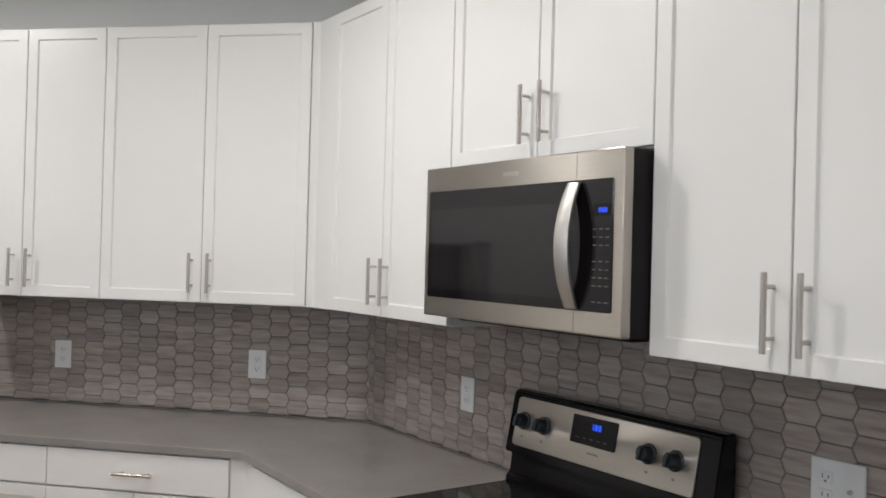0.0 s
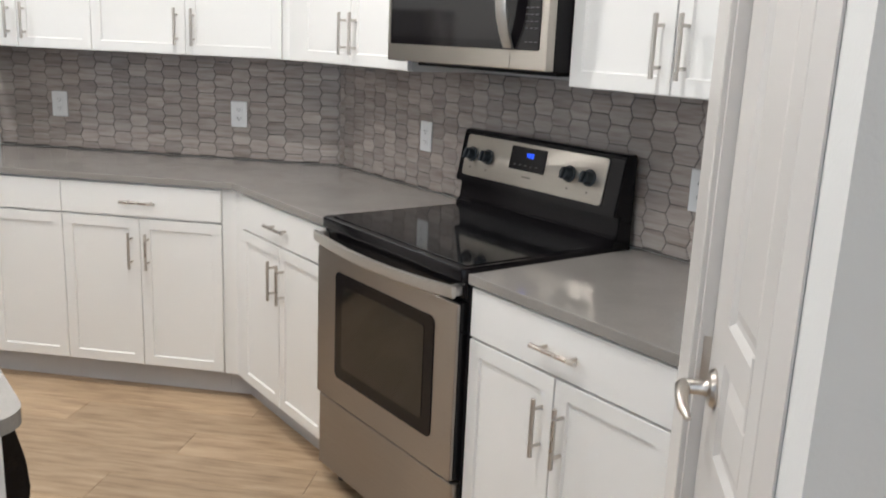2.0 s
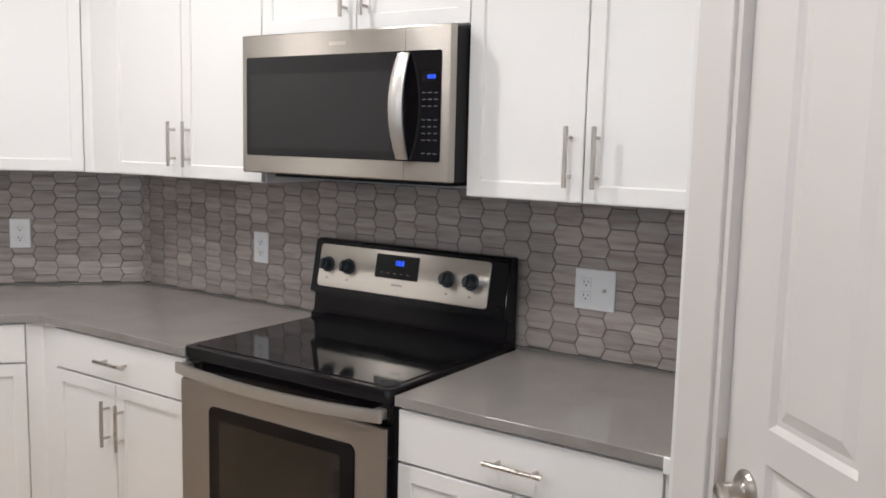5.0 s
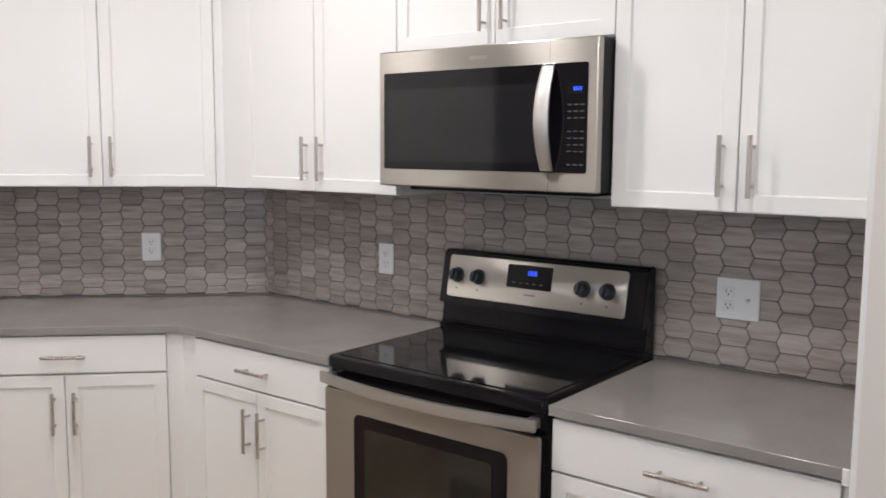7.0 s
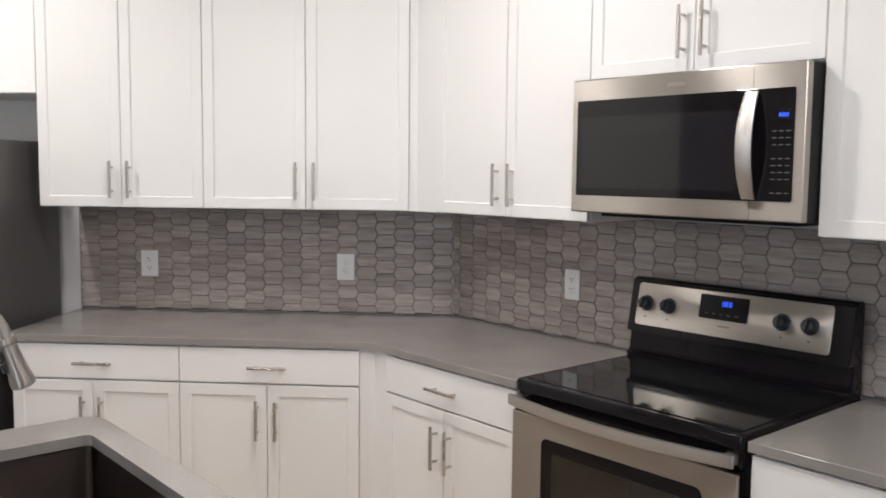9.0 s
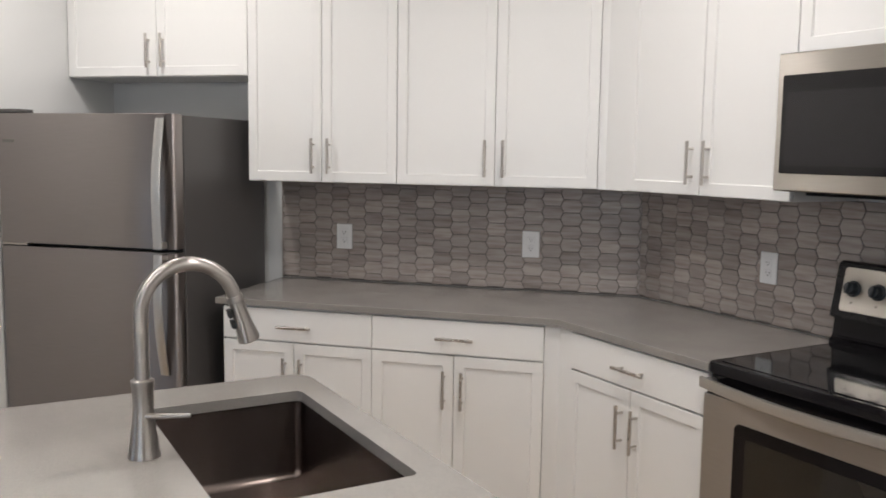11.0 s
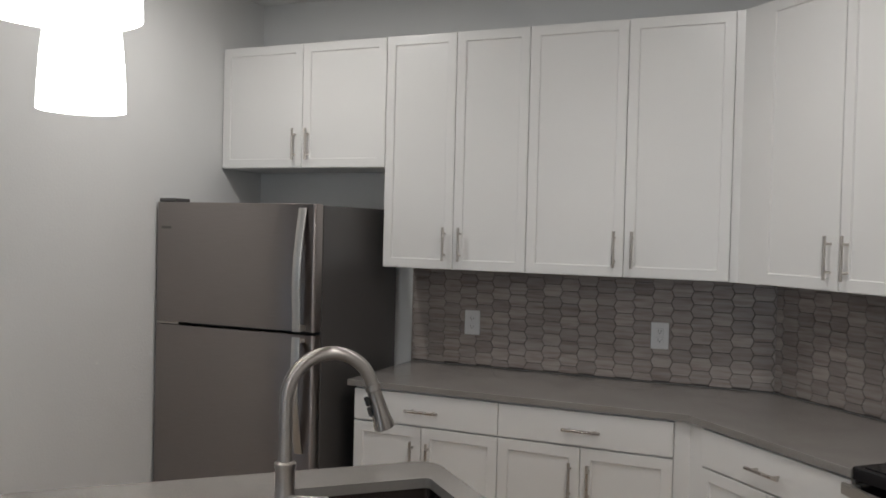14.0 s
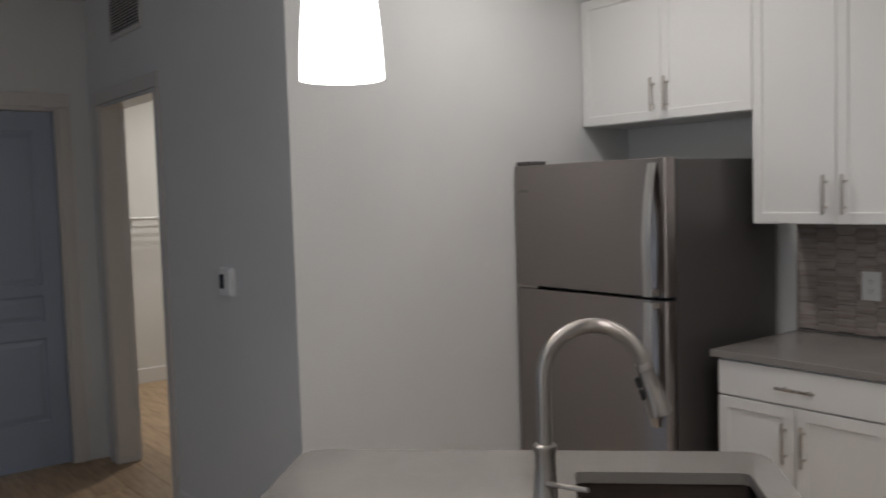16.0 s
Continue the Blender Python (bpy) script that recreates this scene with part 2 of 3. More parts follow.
    bmesh.ops.transform(bm, matrix=Matrix(((1, 0, 0, 0), (0, 0, -1, 0), (0, 1, 0, 0), (0, 0, 0, 1))), verts=bm.verts)
    return bm


def shaker(x0, x1, z0, z1, y, rail=0.058, thick=0.019, sink=0.0065):
    """A door with a flat recessed panel; y is its front."""
    bm = cube(x0, x1, y, y + thick, z0, z1)
    bm.faces.ensure_lookup_table()
    front = min(bm.faces, key=lambda f: f.calc_center_median().y)
    bmesh.ops.inset_region(bm, faces=[front], thickness=rail)
    bmesh.ops.inset_region(bm, faces=[front], thickness=0.005)
    for v in front.verts:
        v.co.y += sink
    es = [e for e in bm.edges if all(abs(v.co.y - y) < 1e-5 for v in e.verts)
          and (all(abs(v.co.x - x0) < 1e-5 for v in e.verts) or all(abs(v.co.x - x1) < 1e-5 for v in e.verts)
               or all(abs(v.co.z - z0) < 1e-5 for v in e.verts) or all(abs(v.co.z - z1) < 1e-5 for v in e.verts))]
    bmesh.ops.bevel(bm, geom=es, offset=0.0015, segments=2, affect="EDGES")
    return bm


def pull(parent, x, y, z, upward=True, length=0.15):
    """A bar pull on two posts, standing off the face at y."""
    bm = bmesh.new()
    h, off = length / 2, 0.03
    ax = (0, 0, 1) if upward else (1, 0, 0)
    at = lambda k, d: (x + ax[0] * k, y - d, z + ax[2] * k)
    tube(bm, [at(-h, off), at(-h + 0.001, off), at(h - 0.001, off), at(h, off)], [0.0052, 0.006, 0.006, 0.0052], 12)
    for k in (-0.048, 0.048):
        rod(bm, at(k, 0), at(k, off), 0.0045, 10)
    part("handle", bm, NICKEL, parent, "", True)


GAP = 0.0016
DT = 0.020


def wall_cabinet(m, x0, x1, z0, z1, split, label, depth=0.334, hz=0.039):
    """An upper cabinet with two doors; its back is at y = 0."""
    c = thing("wall_cabinet", m @ pose(x0, 0, z0), label, "cabinet", "wall cabinets")
    w, h, s = x1 - x0, z1 - z0, split - x0
    part("body", cube(0.0005, w - 0.0005, -depth + DT + 0.001, -0.002, 0, h), CABINET, c)
    for a, b, hx in ((GAP, s - GAP, s - 0.037), (s + GAP, w - GAP, s + 0.037)):
        d = part("door", shaker(a, b, 0.003, h - 0.004, -depth), CABINET, c)
        pull(d, hx, -depth, hz + 0.075)
    return c


def base_cabinet(m, x0, x1, split, label, depth=0.63):
    """A floor cabinet: one drawer over two doors, on a recessed plinth."""
    c = thing("base_cabinet", m @ pose(x0, 0, 0), label, "cabinet", "base cabinets")
    w, s = x1 - x0, split - x0
    part("body", cube(0.0005, w - 0.0005, -depth + DT + 0.001, -0.002, 0.115, 0.892), CABINET, c)
    part("plinth", cube(0.0005, w - 0.0005, -0.55, -0.02, 0.001, 0.1145), TOE, c, "grey painted toe kick")
    dr = part("drawer_front", cube(GAP, w - GAP, -depth, -depth + DT, 0.753, 0.884, 0.0018, 2), CABINET, c)
    pull(dr, w / 2, -depth, 0.815, False)
    for a, b, hx in ((GAP, s - GAP, s - 0.036), (s + GAP, w - GAP, s + 0.036)):
        d = part("door", shaker(a, b, 0.122, 0.746, -depth), CABINET, c)
        pull(d, hx, -depth, 0.615)
    return c

# ---- the large structure ----
LEFT, HALL, HALL_END, DOORX = -2.612, -1.925, -5.10, 1.285
T, HDH = 0.12, 2.115


def boxes(*bs):
    bm = bmesh.new()
    for b in bs:
        box(bm, *b)
    return bm


solid("floor", cube(-7.3, 3.8, -7.2, 1.3, -0.12, -0.005), SUBFLOOR, "light oak plank floor", "floor", "structure")
solid("ceiling", cube(-7.3, 3.8, -7.2, 1.3, CEIL, CEIL + 0.1), CEILING, "white painted ceiling", "ceiling", "structure")
wall_a = solid("wall_north", cube(LEFT, 0.049, 0, T, 0, CEIL), WALL, "light grey painted kitchen wall", "wall", "structure")
wall_b = solid("wall_range", boxes((0, 2.47, 0, T, 0, CEIL), (2.47, 2.59, -0.64, T, 0, CEIL)), WALL,
               "light grey painted wall behind the range", "wall", "structure", WB)
solid("wall_fridge", cube(LEFT - T, LEFT, HALL + T, 1.2, 0, CEIL), WALL, "light grey painted wall beside the refrigerator", "wall", "structure")
# pantry wall with its door opening
DY0, DY1, DH = -2.834, -2.373, 2.045
solid("wall_pantry", boxes((DOORX, DOORX + T, DY1, -2.206, 0, CEIL), (DOORX, DOORX + T, -3.035, DY0, 0, CEIL),
                           (DOORX, DOORX + T, DY0, DY1, DH, CEIL)), WALL, "white painted pantry wall with a door opening", "wall", "structure")
solid("wall_entry", cube(DOORX + T, 3.6, -3.035, -2.95, 0, CEIL), WALL, "light grey textured wall by the pantry", "wall", "structure")
solid("wall_east", cube(3.6, 3.72, -7.0, -2.95, 0, CEIL), WALL, "light grey painted wall", "wall", "structure")
# wall with the closet doorway
CX0, CX1 = -4.90, -3.99
solid("wall_hall", boxes((CX1, LEFT, HALL, HALL + T, 0, CEIL), (-7.1, CX0, HALL, HALL + T, 0, CEIL), (CX0, CX1, HALL, HALL + T, HDH, CEIL)),
      WALL, "grey painted hall wall with a closet doorway", "wall", "structure")
BY0, BY1 = -2.92, -HDH
solid("wall_west", boxes((HALL_END - T, HALL_END, -7.0, -6.15, 0, CEIL), (HALL_END - T, HALL_END, -5.25, BY0, 0, CEIL),
                         (HALL_END - T, HALL_END, -6.15, -5.25, 0, 0.4), (HALL_END - T, HALL_END, -6.15, -5.25, 2.2, CEIL), (HALL_END - T, HALL_END, BY1, HALL, 0, CEIL),
                         (HALL_END - T, HALL_END, BY0, BY1, HDH, CEIL)), WALL, "grey painted wall at the hall's end", "wall", "structure")
# living side, with its window
WX0, WX1, WZ0, WZ1 = -1.8, 0.6, 0.7, 2.3
solid("wall_south", boxes((HALL_END - T, WX0, -7.12, -7.0, 0, CEIL), (WX1, 3.72, -7.12, -7.0, 0, CEIL),
                          (WX0, WX1, -7.12, -7.0, 0, WZ0), (WX0, WX1, -7.12, -7.0, WZ1, CEIL)), WALL, "light grey painted wall with a window", "wall", "structure")


def window(name, m, ww, wh):
    win = thing(name, m, "white framed daylight window", "window", "", "structure")
    for x0, x1, z0, z1 in ((0, ww, 0, 0.05), (0, ww, wh - 0.05, wh), (0, 0.05, 0.05, wh - 0.05), (ww - 0.05, ww, 0.05, wh - 0.05), (ww / 2 - 0.03, ww / 2 + 0.03, 0.05, wh - 0.05)):
        part("window_frame", cube(x0, x1, -0.03, 0.03, z0, z1, 0.004), PLASTIC, win)
    for x0, x1 in ((0.05, ww / 2 - 0.03), (ww / 2 + 0.03, ww - 0.05)):
        pane = part("pane", cube(x0, x1, -0.003, 0.003, 0.05, wh - 0.05), GLASS, win)
        pane.visible_shadow = False


window("window_1", pose(WX0, -7.06, WZ0), WX1 - WX0, WZ1 - WZ0)
window("window_2", pose(HALL_END - 0.06, -6.15, 0.4, 0, 0, 90), 0.9, 1.8)
# closet behind the hall
solid("wall_closet_west", cube(-7.22, -7.1, HALL, 1.2, 0, CEIL), WALL, "white painted closet wall", "wall", "structure")
solid("wall_closet_north", cube(-7.22, LEFT - T, 1.2, 1.32, 0, CEIL), WALL, "white painted closet wall", "wall", "structure")


def baseboard(m, x0, x1, h=0.10):
    bm = cube(x0, x1, -0.013, -0.0005, 0.001, h)
    es = [e for e in bm.edges if all(v.co.z > h - 0.001 and v.co.y < -0.01 for v in e.verts)]
    bmesh.ops.bevel(bm, geom=es, offset=0.008, segments=3, affect="EDGES")
    return solid("baseboard", bm, BASEB, "painted wooden baseboard", "baseboard", "structure", m)


baseboard(pose(CX1 + 0.075, HALL, 0), 0, LEFT - CX1 - 0.075)
baseboard(pose(LEFT, HALL + 0.0, 0, 0, 0, 90), 0.001, 1.1)
baseboard(pose(DOORX + 0.0, -3.035, 0), 0, 2.3)
baseboard(pose(HALL_END, -7, 0, 0, 0, 90), 0, BY0 + 7 - 0.08)
baseboard(pose(-7.1, HALL + T, 0, 0, 0, 90), 0, 3.0, 0.13)


def casing(name, m, w, h, side_a, side_b, label):
    """Door lining and the flat trim round it. x runs across the opening from 0 to w, the room is at -y."""
    c = thing(name, m, label, "door trim", "", "structure")
    for x0, x1 in ((-side_a, -0.004), (w + 0.004, w + side_b)):
        part("side_trim", cube(x0, x1, -0.016, -0.0008, 0.001, h + 0.004, 0.003, 2), TRIM, c)
    part("head_trim", cube(-side_a, w + side_b, -0.017, -0.0008, h + 0.0045, h + 0.08, 0.003, 2), TRIM, c)
    part("jamb", cube(-0.0035, 0.012, -0.006, T + 0.006, 0.001, h - 0.001), TRIM, c)
    part("jamb", cube(w - 0.012, w + 0.0035, -0.006, T + 0.006, 0.001, h - 0.001), TRIM, c)
    part("jamb", cube(0.0125, w - 0.0125, -0.006, T + 0.006, h - 0.016, h - 0.0005), TRIM, c)
    return c


def leaf(w, h, thick=0.035):
    """A three-panel moulded door leaf, both faces; x from 0 to w, front at y = 0."""
    bm = bmesh.new()
    sa, sb = (0.105, 0.105) if w > 0.6 else (0.122, 0.09)
    panels = ((0.27, 0.765), (0.858, 1.018), (1.077, h - 0.11))
    steps = ((0.0, 0.0), (0.010, 0.009), (0.020, 0.009), (0.042, 0.002))
    zs = [0.0, *(z for p in panels for z in p), h]
    for y, s in ((0.0, 1), (thick, -1)):
        quad = lambda pts: bm.faces.new([bm.verts.new(p) for p in pts])
        for a, b in ((0, sa), (w - sb, w)):
            quad(((a, y, 0), (b, y, 0), (b, y, h), (a, y, h)))
        for k in range(0, len(zs) - 1, 2):
            quad(((sa, y, zs[k]), (w - sb, y, zs[k]), (w - sb, y, zs[k + 1]), (sa, y, zs[k + 1])))
        for z0, z1 in panels:
            rings = []
            for d, e in steps:
                rings.append([bm.verts.new(p) for p in ((sa + d, y + s * e, z0 + d), (w - sb - d, y + s * e, z0 + d), (w - sb - d, y + s * e, z1 - d), (sa + d, y + s * e, z1 - d))])
            for p, q in zip(rings, rings[1:]):
                for k in range(4):
                    bm.faces.new((p[k], p[(k + 1) % 4], q[(k + 1) % 4], q[k]))
            bm.faces.new(rings[-1])
    for x in (0, w):
        bm.faces.new([bm.verts.new(p) for p in ((x, 0, 0), (x, thick, 0), (x, thick, h), (x, 0, h))])
    for z in (0, h):
        bm.faces.new([bm.verts.new(p) for p in ((0, 0, z), (w, 0, z), (w, thick, z), (0, thick, z))])
    bmesh.ops.remove_doubles(bm, verts=bm.verts, dist=1e-5)
    return bm


def lever(parent, x, z, way, mat):
    """A round rose with a lever that points along way (+1 or -1 in x)."""
    bm = bmesh.new()
    m = Matrix.Translation((x, 0, z)) @ pose(0, 0, 0, 90)
    lathe(bm, [(0.0001, -0.0), (0.033, 0.0), (0.033, 0.004), (0.028, 0.010), (0.016, 0.013), (0.0125, 0.02), (0.0125, 0.046), (0.009, 0.052), (0.0001, 0.053)], 28, m)
    part("rose", bm, mat, parent, "", True)
    bm = bmesh.new()
    tube(bm, [(x - way * 0.008, -0.047, z + 0.003), (x + way * 0.004, -0.052, z + 0.001), (x + way * 0.03, -0.056, z - 0.007), (x + way * 0.053, -0.055, z - 0.016), (x + way * 0.076, -0.048, z - 0.026)],
         [0.009, 0.0125, 0.011, 0.0095, 0.005], 14)
    part("lever", bm, mat, parent, "", True)


# pantry door: across the opening x runs towards -y
PM = pose(DOORX, DY1, 0, 0, 0, -90)
PW = DY1 - DY0
pt = casing("door_trim_1", PM, PW, DH, 0.125, 0.062, "grey-white painted pantry door trim")
bm = cube(PW + 0.0625, PW + 0.112, -0.015, -0.0008, 0.001, DH + 0.08)
for v in bm.verts:
    if v.co.x > PW + 0.1 and v.co.y < -0.01:
        v.co.y = -0.004
part("back_band", bm, TRIM, pt)
pd = thing("door_1", PM @ pose(0.014, 0.015, 0.008), "closed white three-panel pantry door with a nickel lever", "door", "", "structure")
part("door_leaf", leaf(PW - 0.028, DH - 0.028), DOOR, pd)
lever(pd, 0.072, 0.955, 1, NICKEL)
part("strike_plate", cube(-0.0015, -0.0003, -0.014, 0.01, 0.925, 1.02, 0.0003), NICKEL, pd)
for hz in (0.2, 1.048, 1.82):
    part("hinge", rod(cube(PW - 0.029, PW - 0.0145, -0.019, -0.0165, hz, hz + 0.095), (PW - 0.0135, -0.0265, hz), (PW - 0.0135, -0.0265, hz + 0.095), 0.0062, 10), DOOR, pd, "painted hinge knuckle")

# hall door, closed, in the hall's end wall; x runs towards +y
HM = pose(HALL_END, BY0, 0, 0, 0, 90)
casing("door_trim_2", HM, BY1 - BY0, HDH, 0.07, 0.07, "grey painted door trim in the dim hall")
hd = thing("door_2", HM @ pose(0.014, 0.03, 0.008), "closed slate blue three-panel door in the dim hall", "door", "", "structure")
part("door_leaf", leaf(BY1 - BY0 - 0.028, HDH - 0.03), SLATE, hd)
lever(hd, 0.06, 0.96, 1, NICKEL)

# closet doorway and its leaf swung wide open
casing("door_trim_3", pose(CX0, HALL, 0), CX1 - CX0, HDH, 0.1, 0.07, "grey painted trim of the closet doorway")
cd = thing("door_3", pose(CX0 + 0.02, HALL + T + 0.012, 0.008, 0, 0, 171), "white closet door standing wide open", "door", "", "structure")
part("door_leaf", leaf(0.86, HDH - 0.03), DOOR, cd)
kb = bmesh.new()
lathe(kb, [(0.0001, 0), (0.03, 0), (0.03, 0.006), (0.012, 0.012), (0.012, 0.03), (0.026, 0.04), (0.028, 0.052), (0.018, 0.062), (0.0001, 0.064)], 20, Matrix.Translation((0.80, 0, 0.97)) @ pose(0, 0, 0, 90))
part("door_knob", kb, NICKEL, cd, "", True)
sh = thing("wire_shelf", pose(-7.1, -1.2, 1.42), "white wire closet shelf on the wall", "shelf")
for k in range(6):
    part("wire", rod(bmesh.new(), (0.02 + k * 0.055, -0.55, 0), (0.02 + k * 0.055, 2.2, 0), 0.004, 8), PLASTIC, sh)
for k in range(5):
    part("bracket", boxes((0.0, 0.31, -0.45 + k * 0.6, -0.44 + k * 0.6, -0.012, -0.005), (0.0, 0.006, -0.45 + k * 0.6, -0.44 + k * 0.6, -0.2, -0.012)), PLASTIC, sh)

# return air grille over the closet doorway
gr = thing("air_grille", pose(-4.62, HALL, 2.44), "grey louvred return air grille high on the wall", "vent")
part("frame", boxes((0, 0.5, -0.012, -0.0005, 0, 0.025), (0, 0.5, -0.012, -0.0005, 0.225, 0.25), (0, 0.025, -0.012, -0.0005, 0.025, 0.225), (0.475, 0.5, -0.012, -0.0005, 0.025, 0.225)), TRIM, gr)
part("backing", cube(0.025, 0.475, -0.003, -0.0008, 0.025, 0.225), RUBBER, gr)
for k in range(12):
    part("slat", cube(0.025, 0.475, -0.011, -0.0035, 0.03 + k * 0.0162, 0.034 + k * 0.0162), TRIM, gr)

# thermostat
th = thing("thermostat", pose(-3.2, HALL, 1.2), "small white wall thermostat with a dark display", "thermostat")
part("body", cube(-0.055, 0.055, -0.028, -0.0005, -0.06, 0.06, 0.006, 3), PLASTIC, th)
part("display", cube(-0.05, -0.005, -0.0295, -0.0275, -0.03, 0.032, 0.0004), COOK_GLASS, th)

for dx, dy in DOWNLIGHTS:
    dl = thing("downlight", pose(dx, dy, CEIL), "white recessed ceiling downlight", "ceiling light", "recessed downlights")
    part("trim_ring", lathe(bmesh.new(), [(0.07, -0.001), (0.07, -0.006), (0.095, -0.006), (0.1, -0.001)], 32), PLASTIC, dl, "", True)
    part("lens", lathe(bmesh.new(), [(0.0001, -0.003), (0.07, -0.003)], 32), CAN, dl)

# ---- cabinets ----
ZU, ZT = 1.391, 2.448
wall_cabinet(I4, LEFT + 0.004, -1.689, 1.848, ZT, -2.14, "short white shaker cabinet hanging above the refrigerator")
wall_cabinet(I4, -1.689, -1.001, ZU, ZT, -1.341, "tall white shaker wall cabinet beside the refrigerator recess")
wall_cabinet(I4, -1.001, -0.166, ZU, ZT, -0.581, "wide tall white shaker wall cabinet near the corner")
wall_cabinet(WB, 0.262, 1.014, ZU, ZT, 0.64, "tall white shaker wall cabinet beside the microwave")
wall_cabinet(WB, 1.014, 1.771, 1.84, ZT, 1.39, "short white shaker cabinet above the microwave")
wall_cabinet(WB, 1.771, 2.462, ZU, ZT, 2.108, "tall white shaker wall cabinet beside the pantry")
base_cabinet(I4, -1.655, -0.999, -1.336, "white shaker base cabinet next to the refrigerator")
base_cabinet(I4, -0.999, -0.313, -0.662, "white shaker base cabinet next to the corner filler")
base_cabinet(WB, 0.335, 1.004, 0.664, "white shaker base cabinet beside the range")
base_cabinet(WB, 1.78, 2.45, 2.103, "white shaker base cabinet beside the pantry wall")


def wedge(a, b, da, db, z0, z1):
    """The corner strip between two runs of cabinets: from x = a on the north wall to x = b on the range wall, at depth da (front) and db."""
    t = math.tan(radians(22.5))
    q = lambda s, n: tuple((WB @ Vector((s, -n, 0)))[:2])
    return slab(bmesh.new(), [(a, -db), (a, -da), (-da * t, -da), q(b, da), q(b, db), (-db * t, -db)], z0, z1)


cf = thing("corner_filler", pose(0, 0, ZU), "white painted filler strip in the upper corner", "filler")
part("filler_panel", wedge(-0.1655, 0.2615, 0.325, 0.01, 0.0, ZT - ZU), CABINET, cf)
cf = thing("corner_filler", pose(0, 0, 0), "white painted filler strip in the lower corner", "filler")
part("filler_panel", wedge(-0.3125, 0.3345, 0.618, 0.02, 0.115, 0.892), CABINET, cf)
part("plinth", wedge(-0.3125, 0.3345, 0.549, 0.02, 0.001, 0.1145), TOE, cf, "grey painted toe kick")
cf = thing("end_filler", WB @ pose(2.451, 0, 0), "narrow white filler beside the pantry wall", "filler")
part("filler_panel", cube(0, 0.0185, -0.62, -0.02, 0.001, 0.892, 0.001), CABINET, cf)

# ---- worktops ----
DC, WTOP = 0.640, 0.9195
t225 = math.tan(radians(22.5))
wbp = lambda s, n: tuple((WB @ Vector((s, -n, 0)))[:2])
wt = slab(bmesh.new(), [(-1.684, -0.003), (-1.684, -DC), (-DC * t225, -DC), wbp(1.009, DC), wbp(1.009, 0.003), (-0.003 * t225, -0.003)], 0.8935, WTOP, 0.002)
solid("worktop", wt, QUARTZ, "polished grey quartz worktop round the corner", "worktop")
wt = slab(bmesh.new(), outline(1.776, 2.4685, -DC, -0.003, (0, 0, 0, 0)), 0.8935, WTOP, 0.002)
solid("worktop", wt, QUARTZ, "polished grey quartz worktop beside the range", "worktop", "", WB)
solid("caulk", cube(2.4525, 2.4692, -0.6475, -0.6402, 0.885, 0.921, 0.002), CABINET, "dab of white caulk at the worktop's end", "caulk", "", WB)

# ---- range ----
R0, R1 = 1.0125, 1.7725
rg = thing("range", WB @ pose(R0, 0, 0), "freestanding stainless and black electric range with a glass cooktop", "stove")
RW = R1 - R0
part("body", cube(0.002, RW - 0.002, -0.625, -0.03, 0.05, 0.895, 0.003), BLACK_MATT, rg)
for x in (0.05, RW - 0.05):
    for y in (-0.58, -0.1):
        part("foot", rod(bmesh.new(), (x, y, 0.0), (x, y, 0.05), 0.018), RUBBER, rg)
bm = slab(bmesh.new(), outline(0, RW, -0.652, -0.028, (0.02, 0.02, 0.004, 0.004), 6), 0.897, 0.931, 0.008)
part("cooktop_frame", bm, BLACK, rg, "glossy black enamel frame", True)
part("cooktop", slab(bmesh.new(), outline(0.025, RW - 0.025, -0.625, -0.115, (0.012,) * 4, 4), 0.9312, 0.9335, 0.0008), COOK_GLASS, rg, "black ceramic glass")
# front: vent strip, oven door, drawer
part("vent_strip", cube(0.006, RW - 0.006, -0.638, -0.62, 0.843, 0.8965, 0.006, 2), BLACK, rg)
od = part("oven_door", bmesh.new(), DIM_OVEN_STEEL, rg)
bm = bmesh.new()
slab(bm, outline(0.006, RW - 0.006, 0.335, 0.838, (0.006,) * 4, 4), 0.655, 0.664, 0.003)
upright(bm)
bmesh.ops.recalc_face_normals(bm, faces=bm.faces)
bm.to_mesh(od.data)
bm.free()
part("door_frame", cube(0.007, RW - 0.007, -0.6545, -0.6255, 0.334, 0.839, 0.002), BLACK, od, "black enamel door edge")
bm = upright(slab(bmesh.new(), outline(0.125, RW - 0.1, 0.424, 0.778, (0.022,) * 4, 6), 0.660, 0.6665, 0.002))
part("window_frame", bm, BLACK, od)
bm = upright(slab(bmesh.new(), outline(0.17, RW - 0.145, 0.468, 0.742, (0.012,) * 4, 5), 0.6667, 0.668, 0.0004))
part("window", bm, OVEN_GLASS, od, "dark oven glass")
hb = bmesh.new()
N = 24
sec = [(-0.005, -0.0165), (0.004, -0.0165), (0.0075, -0.013), (0.0085, 0.0), (0.0078, 0.0162), (-0.005, 0.0165)]
prev = None
for i in range(N + 1):
    u = i / N
    x = -0.004 + u * (RW - 0.014)
    bow = 0.036 * (1 - (2 * u - 1) ** 2) + 0.004
    drop = -0.004 * (1 - (2 * u - 1) ** 2)
    ring = [hb.verts.new((x, -0.664 - bow - d, 0.868 + drop + h)) for d, h in sec]
    if prev:
        for k in range(6):
            hb.faces.new((prev[k], prev[(k + 1) % 6], ring[(k + 1) % 6], ring[k]))
    else:
        hb.faces.new(ring[::-1])
    prev = ring
hb.faces.new(prev)
for x in (0.002, RW - 0.05):
    box(hb, x, x + 0.03, -0.672, -0.636, 0.855, 0.881, 0.003)
part("door_handle", hb, LIT_HANDLE_STEEL, od, "bowed stainless handle", True)
